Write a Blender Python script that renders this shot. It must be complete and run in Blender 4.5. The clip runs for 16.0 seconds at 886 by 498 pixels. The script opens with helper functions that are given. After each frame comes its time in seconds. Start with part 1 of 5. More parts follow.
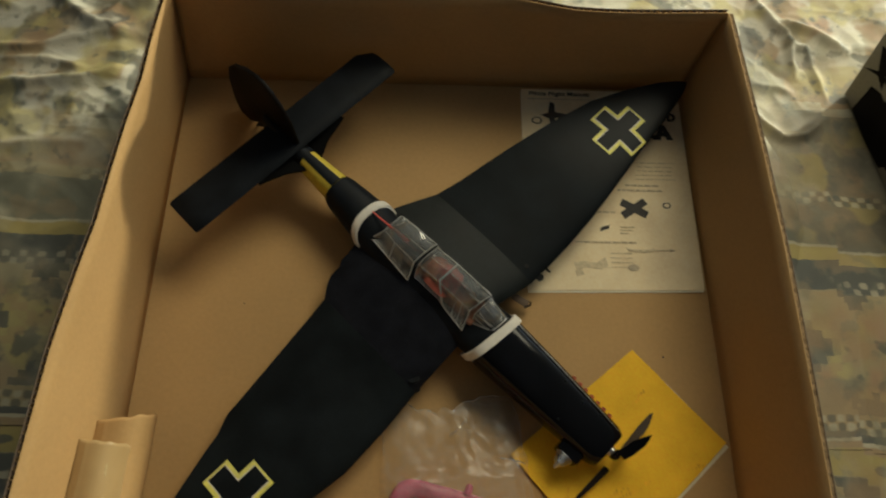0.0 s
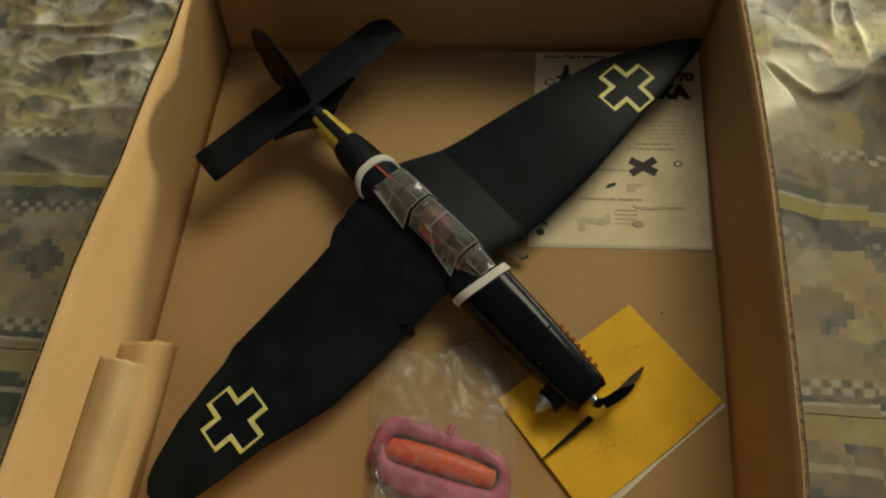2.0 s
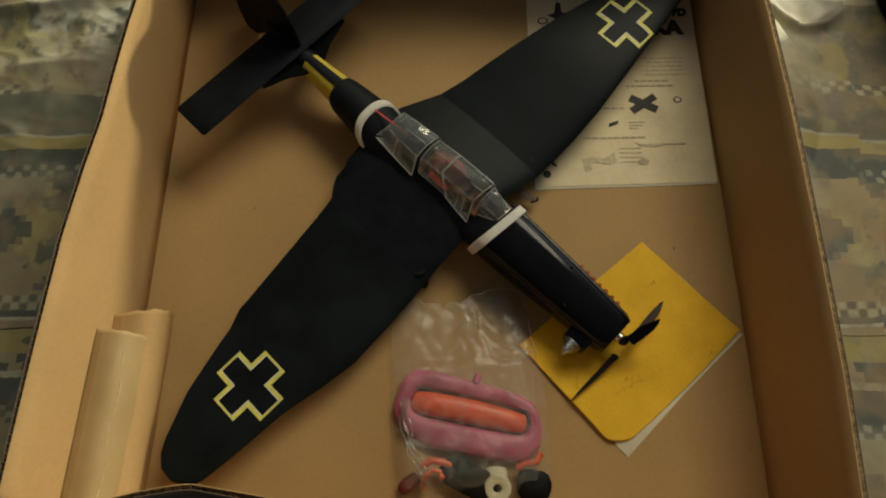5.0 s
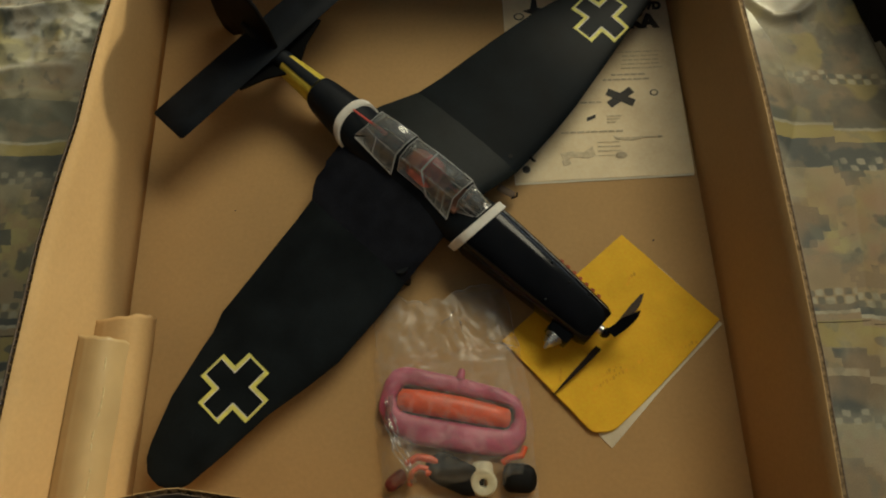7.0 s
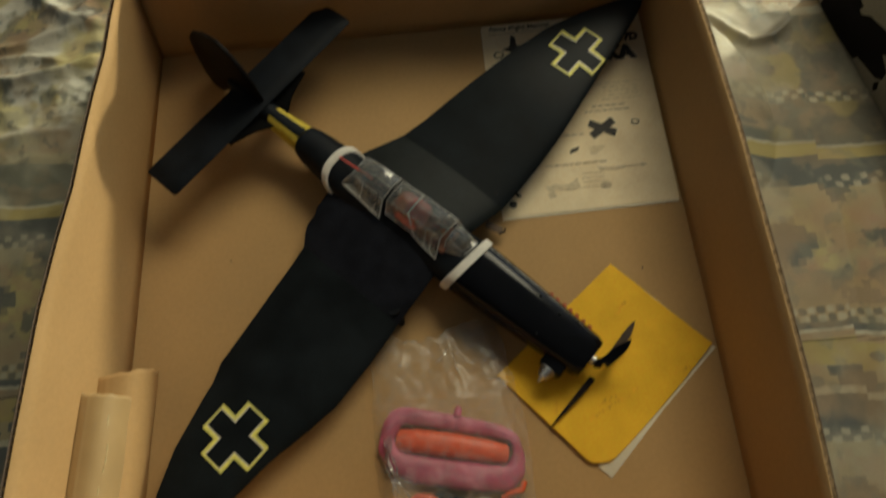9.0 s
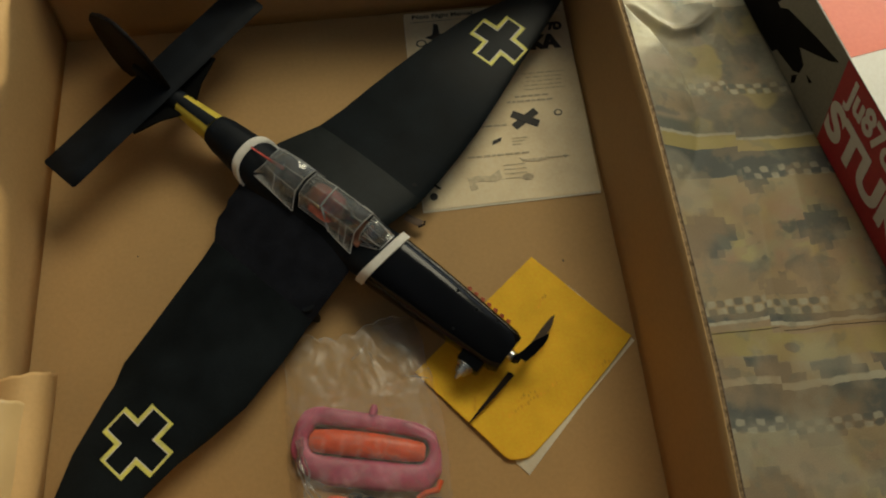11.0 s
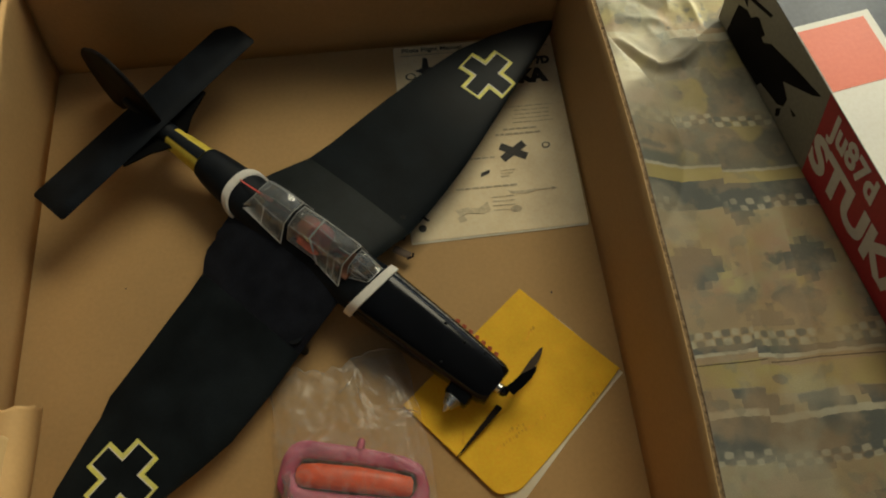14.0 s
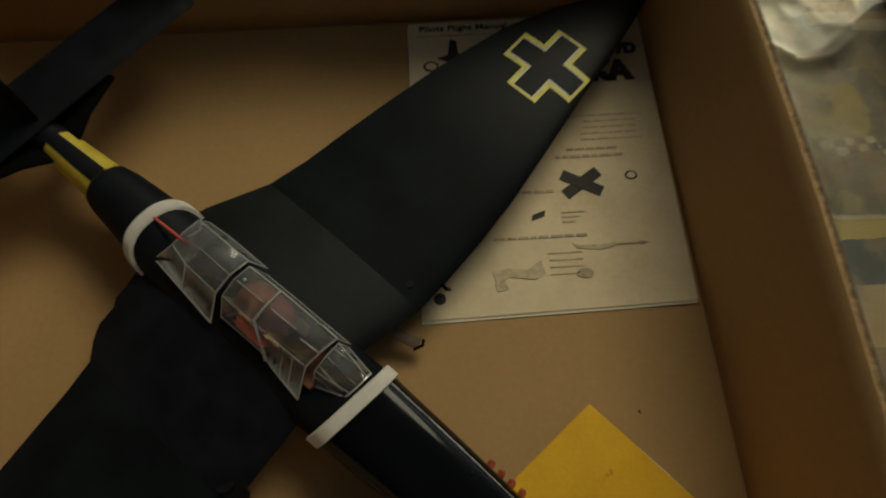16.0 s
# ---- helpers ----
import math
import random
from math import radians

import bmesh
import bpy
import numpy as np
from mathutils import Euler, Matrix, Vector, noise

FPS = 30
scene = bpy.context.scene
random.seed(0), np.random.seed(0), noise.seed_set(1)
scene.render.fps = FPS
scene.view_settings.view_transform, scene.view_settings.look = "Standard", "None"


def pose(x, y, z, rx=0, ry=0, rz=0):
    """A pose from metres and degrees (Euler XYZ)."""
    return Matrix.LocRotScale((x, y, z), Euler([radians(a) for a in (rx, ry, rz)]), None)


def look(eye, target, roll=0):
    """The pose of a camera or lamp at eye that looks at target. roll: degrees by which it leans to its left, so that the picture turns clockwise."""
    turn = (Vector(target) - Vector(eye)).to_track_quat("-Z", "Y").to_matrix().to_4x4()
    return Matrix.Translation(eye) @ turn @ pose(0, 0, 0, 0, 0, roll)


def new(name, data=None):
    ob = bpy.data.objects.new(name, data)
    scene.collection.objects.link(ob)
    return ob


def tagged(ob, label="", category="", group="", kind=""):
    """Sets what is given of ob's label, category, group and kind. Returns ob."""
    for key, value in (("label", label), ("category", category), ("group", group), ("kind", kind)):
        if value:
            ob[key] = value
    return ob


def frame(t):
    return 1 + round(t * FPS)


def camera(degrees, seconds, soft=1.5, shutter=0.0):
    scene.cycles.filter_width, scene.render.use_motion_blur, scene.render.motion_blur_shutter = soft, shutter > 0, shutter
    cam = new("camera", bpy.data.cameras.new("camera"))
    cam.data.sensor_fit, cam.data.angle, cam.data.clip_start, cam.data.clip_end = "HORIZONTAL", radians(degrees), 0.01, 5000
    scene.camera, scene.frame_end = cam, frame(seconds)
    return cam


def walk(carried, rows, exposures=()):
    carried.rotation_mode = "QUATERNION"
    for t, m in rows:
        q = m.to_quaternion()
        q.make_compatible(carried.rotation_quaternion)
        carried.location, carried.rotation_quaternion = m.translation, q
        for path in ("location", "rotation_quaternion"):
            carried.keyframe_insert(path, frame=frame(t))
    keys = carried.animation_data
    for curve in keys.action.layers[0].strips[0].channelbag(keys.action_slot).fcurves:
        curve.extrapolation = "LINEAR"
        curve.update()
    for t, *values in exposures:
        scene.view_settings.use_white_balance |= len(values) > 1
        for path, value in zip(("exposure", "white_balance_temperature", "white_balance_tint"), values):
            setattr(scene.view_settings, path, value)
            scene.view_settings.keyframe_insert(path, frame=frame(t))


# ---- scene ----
cam = camera(64.8, 16.0, soft=2.0, shutter=0.5)
PATH = [
    (0, (-0.026, -0.191, 0.746), (0.058, 0.509, -1.125), 7.5),
    (0.5, (-0.055, -0.21, 0.738), (0.164, 0.493, -1.122), 16.4),
    (1, (-0.065, -0.211, 0.737), (0.164, 0.361, -1.165), 15.4),
    (1.5, (0.034, -0.245, 0.732), (-0.015, 0.405, -1.159), -1.8),
    (2, (0.11, -0.263, 0.741), (-0.147, 0.468, -1.102), -15.8),
    (2.5, (0.037, -0.232, 0.761), (-0.043, 0.54, -1.083), -5.1),
    (3, (0.006, -0.23, 0.749), (0.014, 0.506, -1.11), 0.9),
    (3.5, (0.02, -0.25, 0.729), (-0.014, 0.475, -1.135), -4.3),
    (4, (0.026, -0.252, 0.72), (-0.005, 0.422, -1.163), -4.1),
    (4.2, (0.017, -0.259, 0.718), (-0.024, 0.406, -1.168), -4.1),
    (6.3, (0.012, -0.278, 0.719), (-0.012, 0.34, -1.183), -2.8),
    (6.5, (0.013, -0.276, 0.717), (-0.011, 0.343, -1.185), -2.9),
    (7, (0.022, -0.273, 0.722), (0.016, 0.355, -1.177), -2.7),
    (7.5, (0.008, -0.276, 0.719), (0.008, 0.327, -1.187), -0.5),
    (8, (-0.038, -0.299, 0.705), (-0.084, 0.278, -1.209), 1.3),
    (8.5, (-0.008, -0.294, 0.717), (-0.078, 0.312, -1.187), -6.7),
    (9, (0.05, -0.263, 0.739), (0.005, 0.431, -1.137), -8.9),
    (9.2, (0.054, -0.245, 0.747), (0.03, 0.471, -1.12), -7.1),
    (11.3, (0.102, -0.26, 0.717), (0.179, 0.4, -1.169), 0.5),
    (11.5, (0.107, -0.259, 0.721), (0.184, 0.433, -1.154), 0.3),
    (12, (0.103, -0.258, 0.718), (0.186, 0.428, -1.159), 0.8),
    (12.5, (0.096, -0.254, 0.727), (0.193, 0.467, -1.136), 1.7),
    (13, (0.096, -0.26, 0.728), (0.195, 0.472, -1.131), 1.6),
    (13.5, (0.099, -0.261, 0.728), (0.19, 0.474, -1.13), 0.7),
    (14, (0.099, -0.253, 0.724), (0.197, 0.473, -1.137), 1.5),
    (14.5, (0.117, -0.244, 0.72), (0.191, 0.475, -1.145), 0.9),
    (15, (0.125, -0.226, 0.679), (0.157, 0.475, -1.193), -1.5),
    (15.5, (0.113, -0.164, 0.582), (0.177, 0.573, -1.07), 1.0),
    (16, (0.108, -0.099, 0.487), (0.153, 0.533, -1.096), 0.4),
]
walk(cam, [(t, look(eye, target, roll)) for t, eye, target, roll in PATH], [(0, 0.0), (14.5, 0.0), (15.0, -0.05), (15.5, -0.28), (16.0, -0.45)])

# ---- world and light: an unseen warm table lamp behind the box and an added soft fill for light off the ceiling ----
world = bpy.data.worlds.new("room_air")
scene.world = world
world.use_nodes = True
world.node_tree.nodes["Background"].inputs[0].default_value = (1.0, 0.90, 0.72, 1)
world.node_tree.nodes["Background"].inputs[1].default_value = 0.006


def lamp(name, kind, at, watts, colour, size, aim=(0, 0, 0)):
    data = bpy.data.lights.new(name, kind)
    data.energy, data.color = watts, colour
    if kind == "AREA":
        data.shape, data.size = "DISK", size
    else:
        data.shadow_soft_size = size
    ob = new(name, data)
    ob.matrix_world = look(at, aim)
    return ob


lamp("table_lamp_bulb", "POINT", (2.90, 2.36, 0.690), 450, (1.0, 0.955, 0.68), 0.12)
# no fixture: a wide disc added for light bounced off the ceiling
lamp("ceiling_fill", "AREA", (0.64, 1.00, 1.66), 32, (1.0, 0.925, 0.665), 1.3, (0.0, 0.0, 0.0))

# ---- materials ----


def material(name, colour, rough=0.6, metal=0.0, spread=0.12, scale=40.0, fine=400.0, bump=0.15, coat=0.0, grain=0.2, dark=None, streak=None, spec=0.5):
    """A surface with two scales of colour variation, grain and fine relief. dark: a second colour for blotches; streak: stretch of the grain."""
    m = bpy.data.materials.new(name)
    m.use_nodes = True
    n, l = m.node_tree.nodes, m.node_tree.links
    b = n["Principled BSDF"]
    co = n.new("ShaderNodeTexCoord")
    mp = n.new("ShaderNodeMapping")
    mp.inputs["Scale"].default_value = streak or (1, 1, 1)
    l.new(co.outputs["Object"], mp.inputs[0])
    big, small = n.new("ShaderNodeTexNoise"), n.new("ShaderNodeTexNoise")
    big.inputs["Scale"].default_value, small.inputs["Scale"].default_value = scale, fine
    big.inputs["Detail"].default_value, small.inputs["Detail"].default_value = 4, 3
    l.new(mp.outputs[0], big.inputs["Vector"])
    l.new(mp.outputs[0], small.inputs["Vector"])
    ramp = n.new("ShaderNodeValToRGB")
    lo = dark or [c * (1 - spread) for c in colour]
    hi = [min(1, c * (1 + spread)) for c in colour]
    ramp.color_ramp.elements[0].position, ramp.color_ramp.elements[1].position = 0.3, 0.7
    ramp.color_ramp.elements[0].color, ramp.color_ramp.elements[1].color = (*lo, 1), (*hi, 1)
    l.new(big.outputs["Fac"], ramp.inputs[0])
    mix = n.new("ShaderNodeMix")
    mix.data_type, mix.blend_type = "RGBA", "OVERLAY"
    mix.inputs["Factor"].default_value = grain
    l.new(ramp.outputs[0], mix.inputs["A"])
    l.new(small.outputs["Fac"], mix.inputs["B"])
    l.new(mix.outputs["Result"], b.inputs["Base Color"])
    rr = n.new("ShaderNodeMapRange")
    rr.inputs["To Min"].default_value, rr.inputs["To Max"].default_value = max(0.02, rough - 0.08), min(1, rough + 0.08)
    l.new(big.outputs["Fac"], rr.inputs["Value"])
    l.new(rr.outputs[0], b.inputs["Roughness"])
    b.inputs["Metallic"].default_value = metal
    b.inputs["Coat Weight"].default_value = coat
    b.inputs["Specular IOR Level"].default_value = spec
    if bump:
        bp = n.new("ShaderNodeBump")
        bp.inputs["Strength"].default_value, bp.inputs["Distance"].default_value = bump, 0.0005
        l.new(small.outputs["Fac"], bp.inputs["Height"])
        l.new(bp.outputs[0], b.inputs["Normal"])
    return m


def clear(name, tint, gloss_rough, gloss=0.12, haze=0.0, bump=0.0, bump_scale=60.0, shine=1.4, streaks=0.0):
    """Thin clear plastic: light passes straight through, with a glossy surface and a little milky haze."""
    m = bpy.data.materials.new(name)
    m.use_nodes = True
    n, l = m.node_tree.nodes, m.node_tree.links
    n.remove(n["Principled BSDF"])
    out = n["Material Output"]
    tr, gl, df = n.new("ShaderNodeBsdfTransparent"), n.new("ShaderNodeBsdfGlossy"), n.new("ShaderNodeBsdfDiffuse")
    tr.inputs[0].default_value = (*tint, 1)
    df.inputs[0].default_value = (0.75, 0.75, 0.72, 1)
    gl.inputs["Roughness"].default_value = gloss_rough
    fr = n.new("ShaderNodeFresnel")
    fr.inputs[0].default_value = 1.5
    add = n.new("ShaderNodeMath")
    add.operation = "MULTIPLY_ADD"
    add.inputs[1].default_value, add.inputs[2].default_value = shine, gloss * 0.3
    l.new(fr.outputs[0], add.inputs[0])
    a, c = n.new("ShaderNodeMixShader"), n.new("ShaderNodeMixShader")
    a.inputs[0].default_value = haze
    l.new(tr.outputs[0], a.inputs[1])
    l.new(df.outputs[0], a.inputs[2])
    l.new(add.outputs[0], c.inputs[0])
    l.new(a.outputs[0], c.inputs[1])
    l.new(gl.outputs[0], c.inputs[2])
    l.new(c.outputs[0], out.inputs[0])
    if streaks:
        # milky white lines where the film has been creased
        place, warp = n.new("ShaderNodeTexCoord"), n.new("ShaderNodeTexNoise")
        warp.inputs["Scale"].default_value, warp.inputs["Detail"].default_value = 55.0, 3
        l.new(place.outputs["Object"], warp.inputs["Vector"])
        ridge = n.new("ShaderNodeMapRange")
        ridge.inputs["From Min"].default_value, ridge.inputs["From Max"].default_value = 0.0, 0.09
        ridge.inputs["To Min"].default_value, ridge.inputs["To Max"].default_value = haze + streaks, haze
        gap = n.new("ShaderNodeMath")
        gap.operation = "SUBTRACT"
        gap.inputs[1].default_value = 0.5
        away = n.new("ShaderNodeMath")
        away.operation = "ABSOLUTE"
        l.new(warp.outputs["Fac"], gap.inputs[0])
        l.new(gap.outputs[0], away.inputs[0])
        l.new(away.outputs[0], ridge.inputs["Value"])
        l.new(ridge.outputs[0], a.inputs[0])
    if bump:
        co, no, bp = n.new("ShaderNodeTexCoord"), n.new("ShaderNodeTexNoise"), n.new("ShaderNodeBump")
        no.inputs["Scale"].default_value = bump_scale
        bp.inputs["Strength"].default_value, bp.inputs["Distance"].default_value = bump, 0.004
        l.new(co.outputs["Object"], no.inputs["Vector"])
        l.new(no.outputs["Fac"], bp.inputs["Height"])
        l.new(bp.outputs[0], gl.inputs["Normal"])
        l.new(bp.outputs[0], fr.inputs["Normal"])
    return m


CARD = material("cardboard", (0.460, 0.282, 0.120), 0.75, spread=0.06, scale=9, fine=220, bump=0.06, grain=0.10, spec=0.25)
CARD_EDGE = material("cardboard_cut_edge", (0.27, 0.18, 0.095), 0.9, spread=0.5, scale=260, fine=500, spec=0.2)
# outer faces stand in shade, which is put into this darker board colour
CARD_OUT = material("shade_dark_cardboard", (0.14, 0.098, 0.07), 0.75, spread=0.1, scale=14, fine=260, spec=0.25)
TAPE = material("glossy_packing_tape", (0.42, 0.285, 0.135), 0.38, spread=0.08, scale=14, fine=60, bump=0.15, grain=0.08, spec=0.3)
TAPE_SHINE = material("pale_tape_glint", (0.58, 0.46, 0.26), 0.25, spread=0.2, scale=300)
BLACK_DEEP = material("deep_black_plastic", (0.004, 0.004, 0.004), 0.6, spec=0.2)
# tail fairings: their shade is put into this deeper, duller black
SHADE_BLACK = material("shade_black_plastic", (0.003, 0.003, 0.003), 0.8, spec=0.06)
FIN_BROWN = material("dark_brown_plastic", (0.0048, 0.0034, 0.0032), 0.5, spread=0.2, scale=40, spec=0.09)
BLACK = material("matt_black_plastic", (0.0062, 0.0080, 0.0110), 0.55, spread=0.3, scale=50, fine=300, bump=0.05, spec=0.14)
BLACK_INNER = material("inner_black_plastic", (0.0095, 0.0105, 0.0152), 0.5, spread=0.3, scale=50, fine=300, bump=0.05, spec=0.10)
BLACK_OUTER = material("sheen_tip_black", (0.0076, 0.0101, 0.0120), 0.55, spread=0.4, scale=22, fine=320, bump=0.08, spec=0.09)


def tip_sheen(m, start, end, low, high):
    """Puts the pale sheen on one wing tip into the material as a specular ramp."""
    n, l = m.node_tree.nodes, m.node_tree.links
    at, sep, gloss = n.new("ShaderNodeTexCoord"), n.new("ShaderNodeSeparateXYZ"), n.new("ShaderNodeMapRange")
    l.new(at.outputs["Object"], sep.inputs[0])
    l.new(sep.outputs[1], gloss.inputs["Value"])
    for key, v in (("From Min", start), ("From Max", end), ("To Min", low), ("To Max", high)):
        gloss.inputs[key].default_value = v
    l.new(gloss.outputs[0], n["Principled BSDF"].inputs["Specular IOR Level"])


tip_sheen(BLACK_OUTER, 0.21, 0.36, 0.08, 0.30)
BLACK_GREY = material("greyer_black_plastic", (0.0104, 0.0132, 0.0134), 0.52, spread=0.3, scale=40, fine=260, bump=0.06, spec=0.15)
BLACK_GLOSS = material("glossy_black_plastic", (0.003, 0.003, 0.004), 0.13, spread=0.3, scale=40, fine=240, bump=0.03, spec=0.25)
BLADE_BROWN = material("brown_blade_plastic", (0.036, 0.020, 0.009), 0.5, spread=0.4, scale=60, spec=0.14)
BLADE_DARK = material("dark_brown_blade_plastic", (0.016, 0.010, 0.007), 0.4, spread=0.3, scale=60, spec=0.2)
YELLOW = material("yellow_paint", (0.62, 0.47, 0.05), 0.5, spread=0.1, scale=80)
CROSS = material("yellow_sticker", (0.76, 0.70, 0.13), 0.5, spread=0.12, scale=120, dark=(0.60, 0.57, 0.18))
WHITE_BAND = material("white_elastic", (0.74, 0.69, 0.60), 0.8, spread=0.06, scale=150, fine=900, bump=0.4)
RED = material("red_plastic", (0.74, 0.10, 0.08), 0.4, spread=0.15, scale=60)
DARK_RED = material("dark_red_plastic", (0.15, 0.02, 0.016), 0.45, spread=0.2, scale=60)
ORANGE = material("orange_red_plastic", (0.76, 0.11, 0.03), 0.4, spread=0.12, scale=60)
EXHAUST = material("red_brown_plastic", (0.46, 0.085, 0.04), 0.5, spread=0.4, scale=200)
EDGE_GLINT = material("pale_edge_glint", (0.34, 0.34, 0.33), 0.3, spread=0.5, scale=160, fine=500)
PINK = material("pink_plastic", (0.47, 0.095, 0.175), 0.45, spread=0.2, scale=45)
STEEL = material("machined_aluminium", (0.72, 0.70, 0.67), 0.3, metal=1.0, spread=0.06, scale=120)
CREAM = material("cream_nylon", (0.66, 0.62, 0.44), 0.5, spread=0.06, scale=80)
PAPER = material("aged_paper", (0.83, 0.695, 0.465), 0.85, spread=0.06, scale=18, fine=300, bump=0.08, dark=(0.72, 0.58, 0.375), spec=0.2)
PAPER_WHITE = material("white_paper", (0.82, 0.75, 0.58), 0.85, spread=0.05, scale=25, spec=0.2)
INK = material("printing_ink", (0.035, 0.032, 0.03), 0.75, spread=0.2, scale=150)
INK_PALE = material("pale_printing_ink", (0.61, 0.50, 0.33), 0.8, spread=0.2, scale=150)
INK_MID = material("grey_printing_ink", (0.48, 0.39, 0.265), 0.8, spread=0.2, scale=150)
MANILA = material("yellow_envelope_paper", (0.90, 0.515, 0.03), 0.7, spread=0.06, scale=30, fine=350, bump=0.1, dark=(0.82, 0.46, 0.022), spec=0.25)
SMUDGE = material("orange_smudge", (0.84, 0.43, 0.02), 0.8, spread=0.2, scale=90)
DULL_RED = material("dull_red_plastic", (0.60, 0.17, 0.115), 0.5, spread=0.3, scale=70)
COCKPIT = material("brown_cockpit_plastic", (0.26, 0.11, 0.065), 0.6, spread=0.4, scale=60)
CANOPY_JOINT = clear("frosted_canopy_joint", (0.9, 0.88, 0.8), 0.25, gloss=0.3, haze=0.62)
CANOPY = clear("clear_canopy_plastic", (0.96, 0.96, 0.94), 0.10, gloss=0.07, haze=0.165, shine=1.3, bump=0.12, bump_scale=90.0)
CANOPY_FRAME = clear("frosted_canopy_frame", (0.92, 0.92, 0.88), 0.15, gloss=0.5, haze=0.62)
CANOPY_EDGE = clear("pale_canopy_edge", (0.9, 0.9, 0.86), 0.15, gloss=0.5, haze=0.72)
FILM = clear("clear_bag_film", (0.98, 0.98, 0.96), 0.34, gloss=0.02, haze=0.055, shine=0.9, bump=0.10, bump_scale=45.0, streaks=0.10)
FILM_LOW = clear("flat_bag_film", (0.98, 0.98, 0.96), 0.3, gloss=0.0, haze=0.03, shine=0.6)
FILM_FOLD = clear("shiny_film_fold", (0.95, 0.95, 0.92), 0.16, gloss=0.3, haze=0.10, shine=1.4)
FILM_EDGE = clear("bag_film_edge", (0.95, 0.95, 0.92), 0.2, gloss=0.2, haze=0.3)
LID_GREY = material("slate_printed_card", (0.13, 0.135, 0.15), 0.3, spread=0.25, scale=12, fine=200, bump=0.02)
CARTON_GREY = material("grey_printed_card", (0.22, 0.205, 0.165), 0.45, spread=0.12, scale=7, fine=200, bump=0.02)
PRINT_BLACK = material("black_print", (0.007, 0.006, 0.007), 0.7, spread=0.4, scale=30, spec=0.08)
CARTON_RED = material("red_printed_card", (0.42, 0.022, 0.03), 0.4, spread=0.08, scale=9, fine=200, bump=0.02)
CARTON_WHITE = material("white_printed_card", (0.72, 0.68, 0.60), 0.42, spread=0.05, scale=9, fine=200, bump=0.02)
CARTON_ORANGE = material("orange_printed_card", (0.75, 0.15, 0.075), 0.42, spread=0.06, scale=9, fine=200, bump=0.02)
PLASTER = material("wall_bounce_tone", (0.122, 0.153, 0.222), 0.9, spread=0.04, scale=3, fine=60)
MATTRESS = material("mattress_ticking", (0.55, 0.52, 0.46), 0.9, spread=0.06, scale=20, fine=300, bump=0.2)
CARPET = material("room_carpet", (0.22, 0.17, 0.12), 0.95, spread=0.2, scale=10, fine=200)


